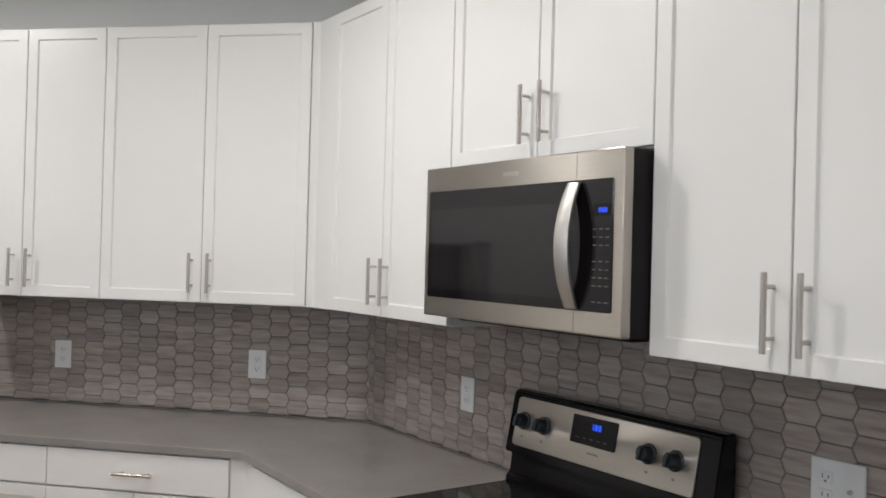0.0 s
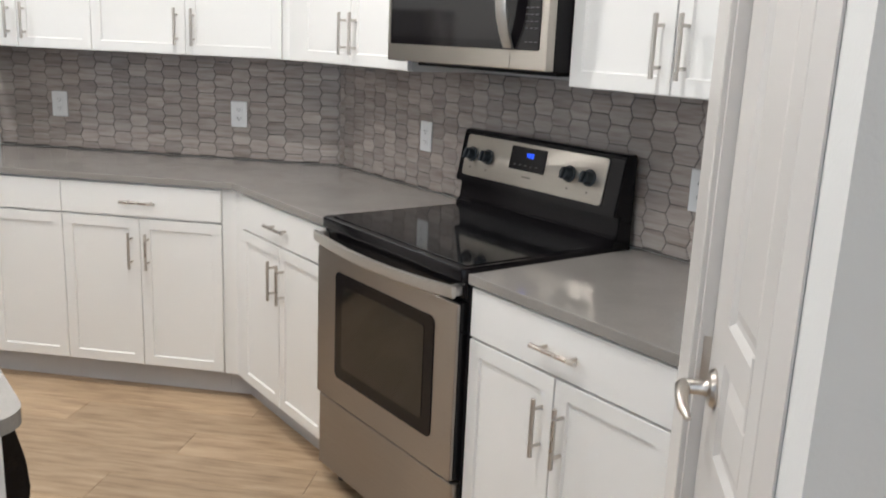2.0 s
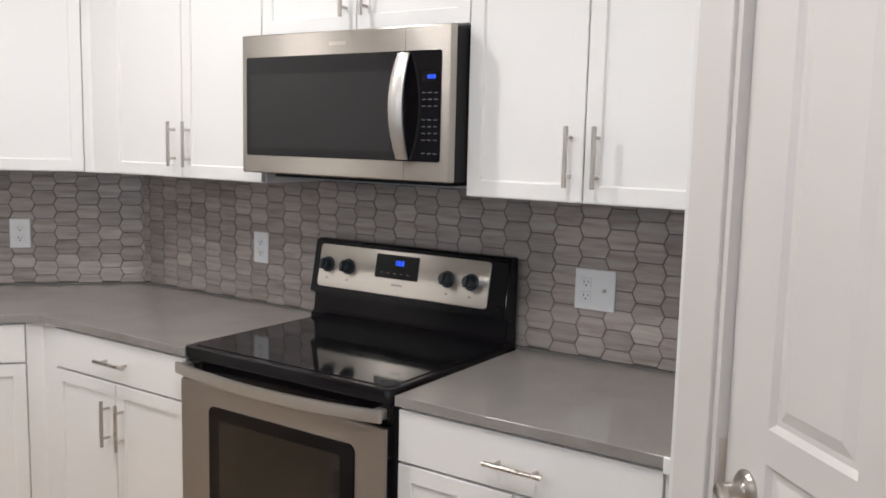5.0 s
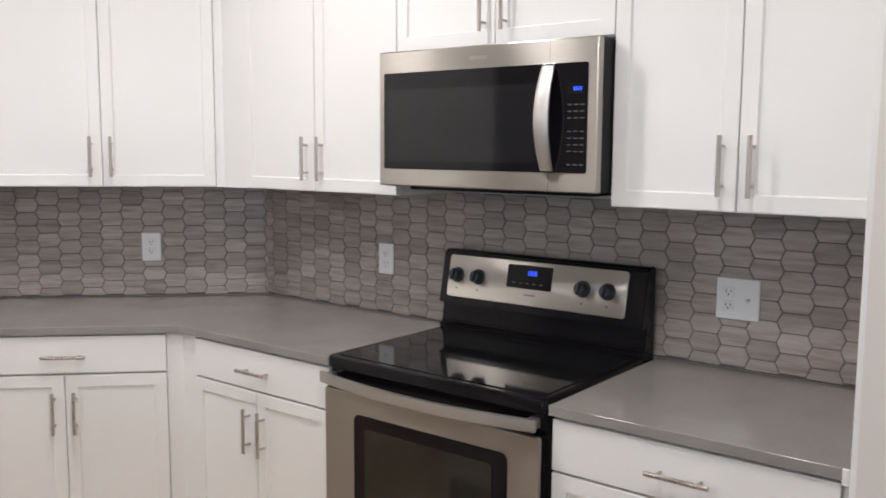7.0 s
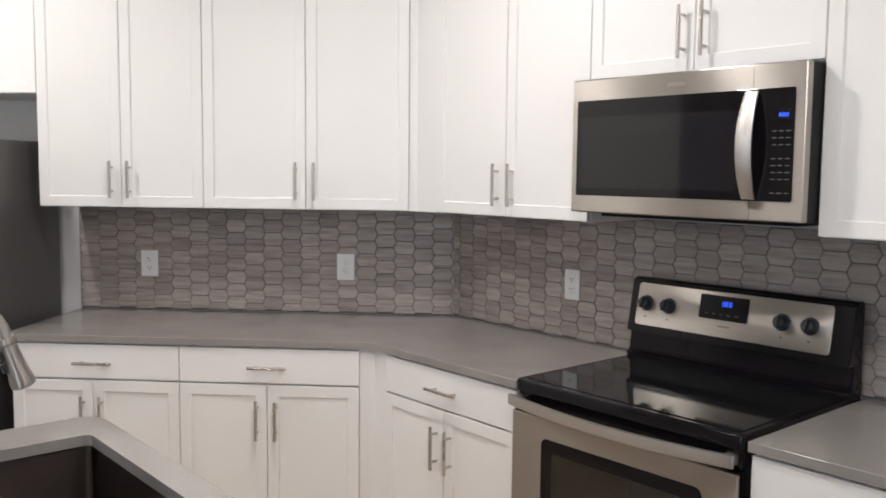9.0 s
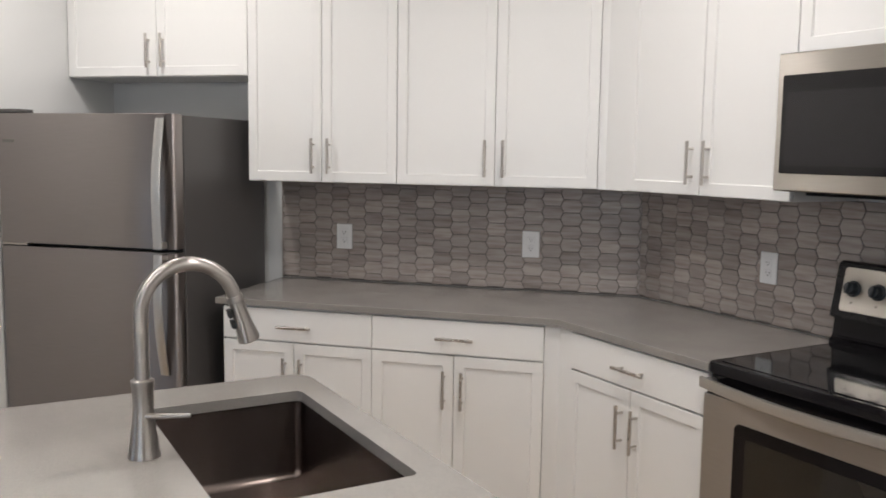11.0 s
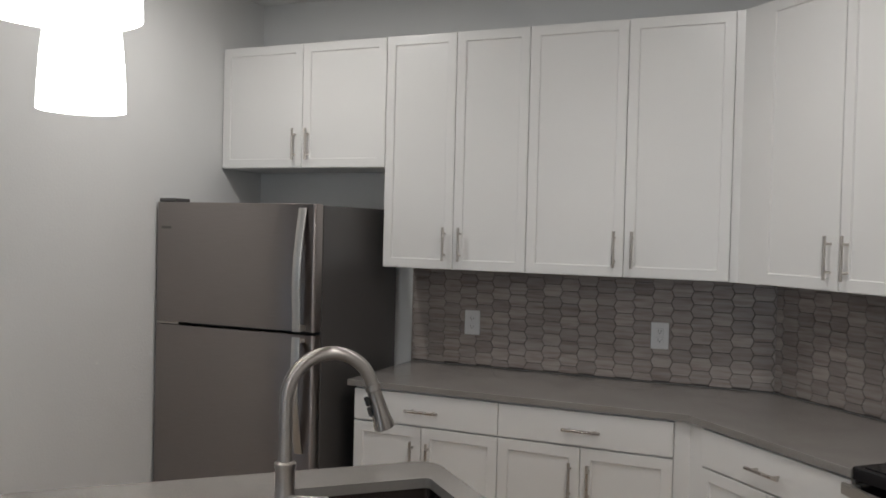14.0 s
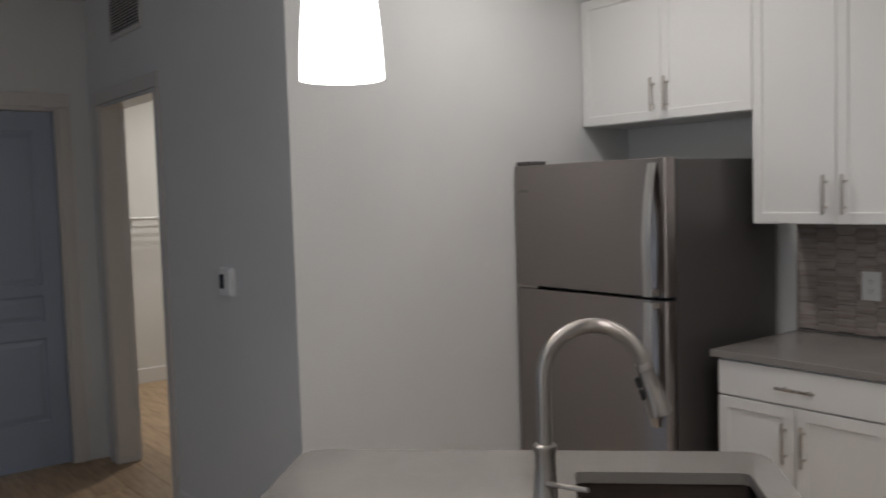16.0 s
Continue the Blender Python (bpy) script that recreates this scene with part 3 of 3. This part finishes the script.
part("drawer", upright(slab(bmesh.new(), outline(0.006, RW - 0.006, 0.07, 0.325, (0.006,) * 4, 4), 0.62, 0.655, 0.006)), DIM_OVEN_STEEL, rg)
# backguard: a box with a sloping face
bg = bmesh.new()
prof = [(-0.03, 0.9), (-0.105, 0.9), (-0.108, 0.945), (-0.092, 0.955), (-0.085, 1.015), (-0.112, 1.02), (-0.108, 1.035), (-0.078, 1.19), (-0.066, 1.199), (-0.03, 1.199)]
a = [bg.verts.new((0.0, y, z)) for y, z in prof]
b = [bg.verts.new((RW - 0.0, y, z)) for y, z in prof]
bg.faces.new(a)
bg.faces.new(b[::-1])
for k in range(len(prof)):
    bg.faces.new((a[k], a[(k + 1) % len(prof)], b[(k + 1) % len(prof)], b[k]))
bmesh.ops.recalc_face_normals(bg, faces=bg.faces)
bmesh.ops.bevel(bg, geom=list(bg.edges), offset=0.004, segments=2, affect="EDGES")
back = part("backguard", bg, BLACK, rg, "glossy black backguard", True)
tilt = math.degrees(math.atan2(0.030, 0.155))
FACE = Matrix.Translation((0, -0.1085, 1.035)) @ pose(0, 0, 0, -tilt)


def on_face(bm):
    bmesh.ops.transform(bm, matrix=FACE, verts=bm.verts)
    return bm


pn = part("control_panel", on_face(upright(slab(bmesh.new(), outline(0.032, 0.7, 0.008, 0.150, (0.012,) * 4, 5), 0.0, 0.004, 0.0015))), STEEL, back, "brushed stainless control panel")
part("display", on_face(upright(slab(bmesh.new(), outline(0.272, 0.441, 0.062, 0.138, (0.004,) * 4, 3), 0.0042, 0.0062, 0.0008))), BLACK, back)
dg = bmesh.new()
for k, w in ((0.352, 0.004), (0.360, 0.010), (0.374, 0.010)):
    box(dg, k, k + w, -0.0072, -0.0064, 0.105, 0.121)
    if w > 0.005:
        box(dg, k + 0.003, k + w - 0.003, -0.0073, -0.0072, 0.108, 0.112)
part("digits", on_face(dg), BLUE, back, "glowing blue clock digits")
for kx, kz in ((0.072, 0.083), (0.158, 0.083), (0.552, 0.083), (0.637, 0.083)):
    kb = bmesh.new()
    lathe(kb, [(0.0001, 0.004), (0.026, 0.004), (0.026, 0.008), (0.021, 0.010), (0.019, 0.030), (0.017, 0.033), (0.0001, 0.033)], 24, FACE @ Matrix.Translation((kx, 0, kz)) @ pose(0, 0, 0, 90))
    g = cube(-0.005, 0.005, -0.043, -0.03, -0.018, 0.018, 0.002)
    bmesh.ops.transform(g, matrix=FACE @ Matrix.Translation((kx, 0, kz)) @ pose(0, 0, 0, 0, 12, 0), verts=g.verts)
    me = bpy.data.meshes.new("grip")
    g.to_mesh(me)
    g.free()
    kb.from_mesh(me)
    part("knob", kb, KNOB_BLACK, back, "black control knob", True)
mk = bmesh.new()
box(mk, 0.342, 0.384, -0.0048, -0.0040, 0.040, 0.045)
for kx in (0.072, 0.158, 0.552, 0.637):
    box(mk, kx - 0.004, kx + 0.004, -0.0048, -0.0040, 0.035, 0.041)
for k in range(5):
    box(mk, 0.295 + k * 0.026, 0.305 + k * 0.026, -0.0072, -0.0063, 0.078, 0.080)
tagged(part("markings", on_face(mk), DARK_PRINT, back, "small dark printed marks"), kind="stuff")

# ---- microwave ----
M0, M1, MZ0, MZ1 = 1.0155, 1.7695, 1.427, 1.8335
mw = thing("microwave", WB @ pose(M0, 0, MZ0), "stainless over-the-range microwave with a dark glass door", "microwave")
MW, MH = M1 - M0, MZ1 - MZ0
part("body", cube(0.003, MW - 0.001, -0.390, -0.004, 0.0, MH - 0.001, 0.003), BLACK_MATT, mw)
part("underside_grille", cube(0.05, MW - 0.05, -0.33, -0.06, -0.012, -0.0005, 0.003), BLACK_MATT, mw)
fr = upright(slab(bmesh.new(), outline(0, MW, 0.002, MH, (0.004,) * 4, 3), 0.3725, 0.398, 0.004))
dr = part("door", fr, STEEL, mw, "brushed stainless door frame", True)
part("glass", upright(slab(bmesh.new(), outline(0.02, MW - 0.029, 0.054, 0.342, (0.006,) * 4, 3), 0.3982, 0.4, 0.0008)), MICRO_GLASS, dr, "black door glass")
part("screen", upright(slab(bmesh.new(), outline(0.035, 0.565, 0.078, 0.292, (0.004,) * 4, 3), 0.4001, 0.4006)), MICRO_SCREEN, dr, "dark grey viewing screen")
part("door_seam", cube(0.6085, 0.6092, -0.3984, -0.397, 0.004, MH - 0.004), BLACK_MATT, dr)
hm = bmesh.new()
prev = None
sec = [(-0.004, -0.016), (0.004, -0.017), (0.009, -0.008), (0.009, 0.008), (0.004, 0.017), (-0.004, 0.016)]
for i in range(N + 1):
    u = i / N
    z = 0.058 + u * 0.278
    bow = 0.033 * (1 - (2 * u - 1) ** 2) + 0.004
    w = 0.85 + 0.2 * (1 - (2 * u - 1) ** 2)
    ring = [hm.verts.new((0.610 + h * w * 1.25, -0.402 - bow - d, z)) for d, h in sec]
    if prev:
        for k in range(6):
            hm.faces.new((prev[k], prev[(k + 1) % 6], ring[(k + 1) % 6], ring[k]))
    else:
        hm.faces.new(ring[::-1])
    prev = ring
hm.faces.new(prev)
part("door_handle", hm, LIT_HANDLE_STEEL, dr, "curved stainless handle", True)
part("display", cube(0.667, 0.717, -0.4012, -0.4002, 0.262, 0.288), BLACK, dr)
dg = bmesh.new()
for k in range(4):
    box(dg, 0.684 + k * 0.0068, 0.688 + k * 0.0068, -0.4018, -0.4013, 0.269, 0.279)
part("digits", dg, BLUE, dr, "glowing blue clock digits")
kp = bmesh.new()
for r in range(10):
    if r in (3, 8):
        continue
    for c_ in range(3):
        x = 0.667 + c_ * 0.019
        box(kp, x, x + 0.011, -0.4012, -0.4002, 0.232 - r * 0.0175, 0.2345 - r * 0.0175)
tagged(part("keypad_marks", kp, PRINT, dr, "small grey keypad marks"), kind="stuff")
part("maker_plate", cube(0.345, 0.405, -0.3990, -0.3978, 0.366, 0.376, 0.0004), NICKEL, dr)
# the door stands proud of the cabinets
for ob in (dr, *dr.children):
    for v in ob.data.vertices:
        v.co.y -= 0.018

# ---- refrigerator ----
FX0, FX1, FY, FZ, FS = -2.598, -1.757, -0.803, 1.664, 1.122
fg = thing("refrigerator", pose(FX0, FY, 0), "tall stainless top-freezer refrigerator with dark grey sides", "refrigerator")
FW = FX1 - FX0
part("body", cube(0.006, FW - 0.004, 0.068, 0.76, 0.03, FZ - 0.004, 0.006, 2), GREY_SIDE, fg, "dark grey textured cabinet")
part("gasket", cube(0.012, FW - 0.012, 0.0595, 0.0675, 0.08, FZ - 0.02), RUBBER, fg)
part("kick_grille", cube(0.02, FW - 0.02, 0.05, 0.075, 0.001, 0.075, 0.003), BLACK_MATT, fg)


def fridge_door(z0, z1, ha, hb_, upper):
    bm = slab(bmesh.new(), outline(0.0, FW, 0.0, 0.058, (0.012, 0.014, 0.004, 0.004), 8), z0, z1, 0.004)
    d = part("door", bm, FRIDGE_STEEL, fg, "", True)
    h = bmesh.new()
    prev = None
    sec = [(-0.005, -0.019), (0.002, -0.021), (0.006, -0.012), (0.006, 0.012), (0.002, 0.021), (-0.005, 0.019)]
    for i in range(N + 1):
        u = i / N
        z = ha + u * (hb_ - ha)
        near = 1 - u if upper else u
        bow = 0.004 + 0.042 * math.sin(0.5 * math.pi * min(1.0, near * 1.6)) - 0.008 * max(0.0, near - 0.62) / 0.38
        ring = [h.verts.new((FW - 0.058 + k * 0.9, -0.004 - bow - q, z)) for q, k in sec]
        if prev:
            for k in range(6):
                h.faces.new((prev[k], prev[(k + 1) % 6], ring[(k + 1) % 6], ring[k]))
        else:
            h.faces.new(ring[::-1])
        prev = ring
    h.faces.new(prev)
    zs = (z0 + 0.004, z0 + 0.03) if upper else (z1 - 0.03, z1 - 0.004)
    box(h, FW - 0.075, FW - 0.04, -0.04, 0.001, *zs, 0.003)
    part("handle", h, LIT_HANDLE_STEEL, d, "flat bowed steel handle", True)


fridge_door(FS + 0.007, FZ, FS + 0.011, FZ - 0.018, True)
fridge_door(0.085, FS - 0.007, 0.62, FS - 0.011, False)
part("hinge_cover", cube(0.01, 0.105, 0.005, 0.10, FZ + 0.0005, FZ + 0.018, 0.004, 2), GREY_SIDE, fg)
part("hinge", cube(0.004, 0.13, 0.006, 0.05, FS - 0.005, FS + 0.005, 0.001), NICKEL, fg)
part("badge", cube(0.03, 0.085, -0.0012, 0.0006, 1.545, 1.556), DARK_PRINT, fg)

# ---- island; in the range wall's frame, y = minus the distance from that wall ----
IS0, IS1, IN0, IN1 = 0.592, 2.115, 1.748, 2.87
isl = thing("kitchen_island", WB @ pose(IS0, -IN0, 0), "white kitchen island base with plain panels", "kitchen island")
LW = IS1 - IS0
part("end_panel", cube(LW - 0.048, LW - 0.03, -0.75, -0.035, 0.001, 0.893, 0.001), CABINET, isl)
part("end_panel", cube(0.03, 0.048, -0.75, -0.035, 0.001, 0.893, 0.001), CABINET, isl)
part("back_panel", cube(0.0485, LW - 0.0485, -0.75, -0.735, 0.001, 0.893, 0.001), CABINET, isl)
part("plinth", cube(0.0485, LW - 0.66, -0.12, -0.10, 0.001, 0.1145), TOE, isl, "grey painted toe kick")
for a, b in ((0.0485, 0.45), (0.4515, LW - 0.66)):
    d = part("door", shaker(a, b, 0.122, 0.884, -0.02), CABINET, isl)
    for v in d.data.vertices:
        v.co.y = -0.055 - v.co.y
    d.data.flip_normals()
# dishwasher at the island's end
dwm = WB @ pose(IS1 - 0.05, -IN0 - 0.018, 0, 0, 0, 180)
dw = thing("dishwasher", dwm, "stainless dishwasher with a black control panel, under the island top", "dishwasher")
part("tub", cube(0.005, 0.6, 0.03, 0.58, 0.1, 0.885), BLACK_MATT, dw)
part("door", cube(0.003, 0.602, -0.002, 0.029, 0.11, 0.70, 0.004, 2), FRIDGE_STEEL, dw)
cp = bmesh.new()
prof = [(0.029, 0.705), (-0.006, 0.71), (-0.024, 0.765), (-0.020, 0.82), (-0.004, 0.888), (0.029, 0.888)]
a = [cp.verts.new((0.003, y, z)) for y, z in prof]
b = [cp.verts.new((0.602, y, z)) for y, z in prof]
cp.faces.new(a)
cp.faces.new(b[::-1])
for k in range(len(prof)):
    cp.faces.new((a[k], a[(k + 1) % 6], b[(k + 1) % 6], b[k]))
bmesh.ops.recalc_face_normals(cp, faces=cp.faces)
bmesh.ops.bevel(cp, geom=list(cp.edges), offset=0.006, segments=2, affect="EDGES")
part("control_panel", cp, BLACK, dw, "bulging black control panel")
part("kick_plate", cube(0.003, 0.602, 0.05, 0.06, 0.001, 0.1), BLACK_MATT, dw)

# island top with its sink cut-out
S0, S1, N0, N1 = 0.752, 1.408, 1.820, 2.200
top = bmesh.new()
outer = outline(IS0, IS1, -IN1, -IN0, (0.06, 0.06, 0.06, 0.06), 8)
inner = outline(S0, S1, -N1, -N0, (0.018,) * 4, 5)
loops = []
for ring in (outer, inner):
    vs = [top.verts.new((x, y, WTOP)) for x, y in ring]
    loops.append([top.edges.new((vs[k], vs[(k + 1) % len(vs)])) for k in range(len(vs))])
bmesh.ops.triangle_fill(top, edges=loops[0] + loops[1], use_beauty=True)
g = bmesh.ops.extrude_face_region(top, geom=list(top.faces))
for v in g["geom"]:
    if isinstance(v, bmesh.types.BMVert):
        v.co.z = 0.8935
solid("island_top", top, QUARTZ, "pale-lit polished grey quartz island top with a sink cut-out", "worktop", "", WB)

sk = thing("sink", WB @ pose((S0 + S1) / 2, -(N0 + N1) / 2, 0.893), "undermount brushed stainless single-bowl sink", "sink")
sw, sd = (S1 - S0) / 2 + 0.006, (N1 - N0) / 2 + 0.006
bowl = bmesh.new()
rings = []
for inset, z, r in ((-0.02, 0.0, 0.02), (0.0, 0.0, 0.018), (0.0, -0.180, 0.018), (0.003, -0.191, 0.018), (0.009, -0.198, 0.016), (0.018, -0.202, 0.012)):
    rings.append([bowl.verts.new((x, y, z)) for x, y in outline(-sw + inset, sw - inset, -sd + inset, sd - inset, (r,) * 4, 5)])
for p, q in zip(rings, rings[1:]):
    for k in range(len(p)):
        bowl.faces.new((p[k], p[(k + 1) % len(p)], q[(k + 1) % len(p)], q[k]))
bowl.faces.new(rings[-1])
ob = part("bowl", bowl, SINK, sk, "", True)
so = ob.modifiers.new("thick", "SOLIDIFY")
so.thickness, so.offset = 0.0015, 1
part("drain", lathe(bmesh.new(), [(0.0001, -0.2015), (0.03, -0.201), (0.045, -0.1995), (0.056, -0.2000), (0.057, -0.2019)], 28, Matrix.Translation((0, 0.05, 0))), STEEL, sk, "", True)

# faucet: stands behind the bowl and arches over it
fa = thing("faucet", WB @ pose(1.07, -2.262, WTOP), "brushed steel pull-down faucet with a high arched spout", "faucet")
part("base", lathe(bmesh.new(), [(0.0001, 0.0), (0.032, 0.0), (0.032, 0.006), (0.030, 0.010), (0.0275, 0.03), (0.0225, 0.07), (0.0205, 0.10), (0.0205, 0.143), (0.0225, 0.146), (0.0225, 0.155), (0.019, 0.158), (0.0001, 0.158)], 32), FAUCET, fa, "", True)
UP, AR = 0.288, 0.094
spout = [(0, 0, 0.155), (0, 0, 0.2), (0, 0, UP)]
for k in range(1, 15):
    an = radians(180 - k * 12.0)
    spout.append((0, AR + AR * math.cos(an), UP + AR * math.sin(an)))
part("spout", tube(bmesh.new(), spout, 0.0145, 18), FAUCET, fa, "", True)
e1, e0 = Vector(spout[-1]), Vector(spout[-2])
dn = (e1 - e0).normalized()
ms = Matrix.Translation(e1) @ dn.to_track_quat("Z", "Y").to_matrix().to_4x4()
head = part("spray_head", lathe(bmesh.new(), [(0.0001, -0.004), (0.0165, -0.004), (0.0175, 0.0), (0.0175, 0.008), (0.0155, 0.01), (0.0162, 0.03), (0.019, 0.065), (0.023, 0.090), (0.0225, 0.096), (0.019, 0.098), (0.0001, 0.098)], 28, ms), FAUCET, fa, "", True)
bt = bmesh.new()
for z0, z1 in ((0.018, 0.038), (0.042, 0.062)):
    box(bt, -0.007, 0.007, 0.016, 0.025, z0, z1, 0.002)
bmesh.ops.transform(bt, matrix=ms @ pose(0, 0, 0, 0, 0, 180 if (ms.to_3x3() @ Vector((0, 1, 0))).y > 0 else 0), verts=bt.verts)
part("spray_button", bt, RUBBER, head, "black rubber spray button")
lv = bmesh.new()
rod(lv, (-0.048, 0, 0.085), (0.018, 0, 0.085), 0.0135, 18)
part("valve", lv, FAUCET, fa, "", True)
part("lever", tube(bmesh.new(), [(0.015, 0.0, 0.085), (0.03, 0.02, 0.087), (0.048, 0.05, 0.089), (0.062, 0.078, 0.09)], [0.006, 0.0052, 0.0048, 0.0046], 12), FAUCET, fa, "", True)

# ---- pendants over the island ----
for ps in (0.89, 1.795):
    pc = WB @ Vector((ps, -2.67, 1.80))
    pl = thing("pendant_lamp", Matrix.Translation(pc), "lit white frosted glass pendant lamp over the island", "pendant lamp", "island pendants")
    sh_ = lathe(bmesh.new(), [(0.085, 0.003), (0.0885, 0.0), (0.0875, 0.04), (0.083, 0.11), (0.076, 0.18), (0.066, 0.24), (0.06, 0.249), (0.03, 0.252), (0.0001, 0.252)], 40)
    part("shade", sh_, SHADE, pl, "glowing frosted glass shade", True)
    part("cap", lathe(bmesh.new(), [(0.0001, 0.30), (0.006, 0.30), (0.011, 0.288), (0.014, 0.262), (0.022, 0.2525), (0.0001, 0.2525)], 20), NICKEL, pl, "", True)
    part("cord", rod(bmesh.new(), (0, 0, 0.298), (0, 0, CEIL - 1.80 - 0.02), 0.003, 8), NICKEL, pl)
    part("canopy", lathe(bmesh.new(), [(0.0001, 0.918), (0.05, 0.918), (0.06, 0.928), (0.062, 0.9395)], 28), NICKEL, pl, "", True)


# ---- outlets ----
def outlet(m, x, z, w, h, kinds, label):
    o = thing("wall_outlet", m @ pose(x, -0.0085, z), label, "outlet", "wall outlets")
    part("plate", cube(-w / 2, w / 2, -0.006, 0.0, -h / 2, h / 2, 0.003, 2), PLASTIC, o)
    for k, cx in kinds:
        if k == "duplex":
            for dz in (-0.0195, 0.0195):
                part("receptacle", cube(cx - 0.016, cx + 0.016, -0.0078, -0.0062, dz - 0.0135, dz + 0.0135, 0.0006), PLASTIC, o)
                sl = bmesh.new()
                box(sl, cx - 0.0075, cx - 0.0055, -0.0083, -0.0079, dz - 0.002, dz + 0.007)
                box(sl, cx + 0.0055, cx + 0.0075, -0.0083, -0.0079, dz - 0.001, dz + 0.006)
                rod(sl, (cx, -0.0083, dz - 0.0075), (cx, -0.0079, dz - 0.0075), 0.0025, 10)
                part("slots", sl, SLOT, o)
        else:
            part("jack", rod(bmesh.new(), (cx, -0.012, 0), (cx, -0.0062, 0), 0.005, 12), NICKEL, o)


outlet(I4, -1.365, 1.129, 0.078, 0.118, [("duplex", 0)], "white duplex outlet on the tiled wall")
outlet(I4, -0.479, 1.128, 0.078, 0.118, [("duplex", 0)], "white duplex outlet on the tiled wall")
outlet(WB, 0.682, 1.130, 0.074, 0.116, [("duplex", 0)], "white duplex outlet on the tiled wall beside the range")
outlet(WB, 2.012, 1.125, 0.124, 0.118, [("duplex", -0.026), ("jack", 0.03)], "wide white plate with an outlet and a jack")

# ---- pieces: backsplash tiles ----
PX, PZ, TIP, JOINT = 0.0835, 0.0572, 0.013, 0.0011


def clip(poly, axis, val, keep_less):
    out = []
    for k in range(len(poly)):
        p, q = poly[k], poly[(k + 1) % len(poly)]
        ip = (p[axis] <= val) == keep_less
        iq = (q[axis] <= val) == keep_less
        if ip:
            out.append(p)
        if ip != iq:
            u = (val - p[axis]) / (q[axis] - p[axis])
            out.append(tuple(p[j] + u * (q[j] - p[j]) for j in (0, 1)))
    return out


def tile_mesh(poly):
    bm = bmesh.new()
    cx, cz = sum(p[0] for p in poly) / len(poly), sum(p[1] for p in poly) / len(poly)
    n = len(poly)
    lo = [bm.verts.new((x, -0.001, z)) for x, z in poly]
    mi = [bm.verts.new((x, -0.0066, z)) for x, z in poly]
    hi = [bm.verts.new((cx + (x - cx) * 0.965, -0.0078, cz + (z - cz) * 0.95)) for x, z in poly]
    for p, q in ((lo, mi), (mi, hi)):
        for k in range(n):
            bm.faces.new((p[k], p[(k + 1) % n], q[(k + 1) % n], q[k]))
    bm.faces.new(hi)
    bmesh.ops.recalc_face_normals(bm, faces=bm.faces)
    me = bpy.data.meshes.new("tile")
    bm.to_mesh(me)
    bm.free()
    me.materials.append(TILE)
    return me


def tiling(parent_wall, x0, x1, z0, z1, phase):
    g = solid("backsplash", cube(x0, x1, -0.0045, -0.0006, z0, z1), GROUT, "backsplash of taupe elongated hexagon stone tiles", "backsplash", "structure", parent_wall.matrix_world.copy())
    w = PX / 2 - JOINT
    full = [(-w - TIP / 2, 0), (-w + TIP / 2, -PZ / 2 + JOINT), (w - TIP / 2, -PZ / 2 + JOINT), (w + TIP / 2, 0), (w - TIP / 2, PZ / 2 - JOINT), (-w + TIP / 2, PZ / 2 - JOINT)]
    whole = tile_mesh(full)
    k = 0
    while x0 - PX + phase + k * PX < x1 + PX:
        cx = x0 - PX + phase + k * PX
        for r in range(-1, 11):
            cz = z0 + 0.009 + r * PZ + (PZ / 2 if k % 2 else 0)
            poly = [(cx + x, cz + z) for x, z in full]
            cut = poly
            for ax, val, less in ((0, x0, False), (0, x1, True), (1, z0 + 0.005, False), (1, z1, True)):
                cut = clip(cut, ax, val, less) if len(cut) > 2 else []
            if len(cut) < 3:
                continue
            if max(p[0] for p in cut) - min(p[0] for p in cut) < 0.004 or max(p[1] for p in cut) - min(p[1] for p in cut) < 0.003:
                continue
            me = whole if cut == poly else tile_mesh([(x - cx, z - cz) for x, z in cut])
            t = new("tile", me)
            t.parent = g
            t.location = (cx, random.uniform(-0.0004, 0.0004), cz)
            t.rotation_euler = (random.uniform(-0.006, 0.006), 0, random.uniform(-0.006, 0.006))
        k += 1


tiling(wall_a, -1.689, -0.003, WTOP + 0.0015, ZU - 0.001, 0.05)
tiling(wall_b, 0.003, 2.4695, WTOP + 0.0015, ZU - 0.001, -0.004)

# ---- pieces: floor planks ----
PLW, PLL = 0.178, 1.22
cache = {}
floor_ob = bpy.data.objects["floor"]


def plank_mesh(length):
    key = round(length, 2)
    if key not in cache:
        bm = cube(0, length - 0.0012, 0, PLW - 0.0012, -0.0055, 0.0)
        es = [e for e in bm.edges if all(v.co.z > -0.001 for v in e.verts)]
        bmesh.ops.bevel(bm, geom=es, offset=0.0012, segments=1, affect="EDGES")
        me = bpy.data.meshes.new("plank")
        bm.to_mesh(me)
        bm.free()
        me.materials.append(PLANK)
        cache[key] = me
    return cache[key]


rest = bmesh.new()
rows_ = int(8.3 / PLW)
for r in range(rows_):
    y = -7.0 + r * PLW
    x = -7.1 - (r * 0.437 % 1.0) * PLL
    while x < 3.7:
        a, b = max(x, -7.1), min(x + PLL, 3.7)
        if b - a > 0.03:
            if -5.4 < (a + b) / 2 < 1.9 and -4.4 < y < 0.2:
                p = new("plank", plank_mesh(b - a))
                p.parent = floor_ob
                p.location = (a, y, 0)
            else:
                box(rest, a, b - 0.0012, y, y + PLW - 0.0012, -0.0045, 0.0)
        x += PLL
st = part("planks", rest, PLANK, floor_ob)
tagged(st, "light oak floor planks", "", "", "stuff")
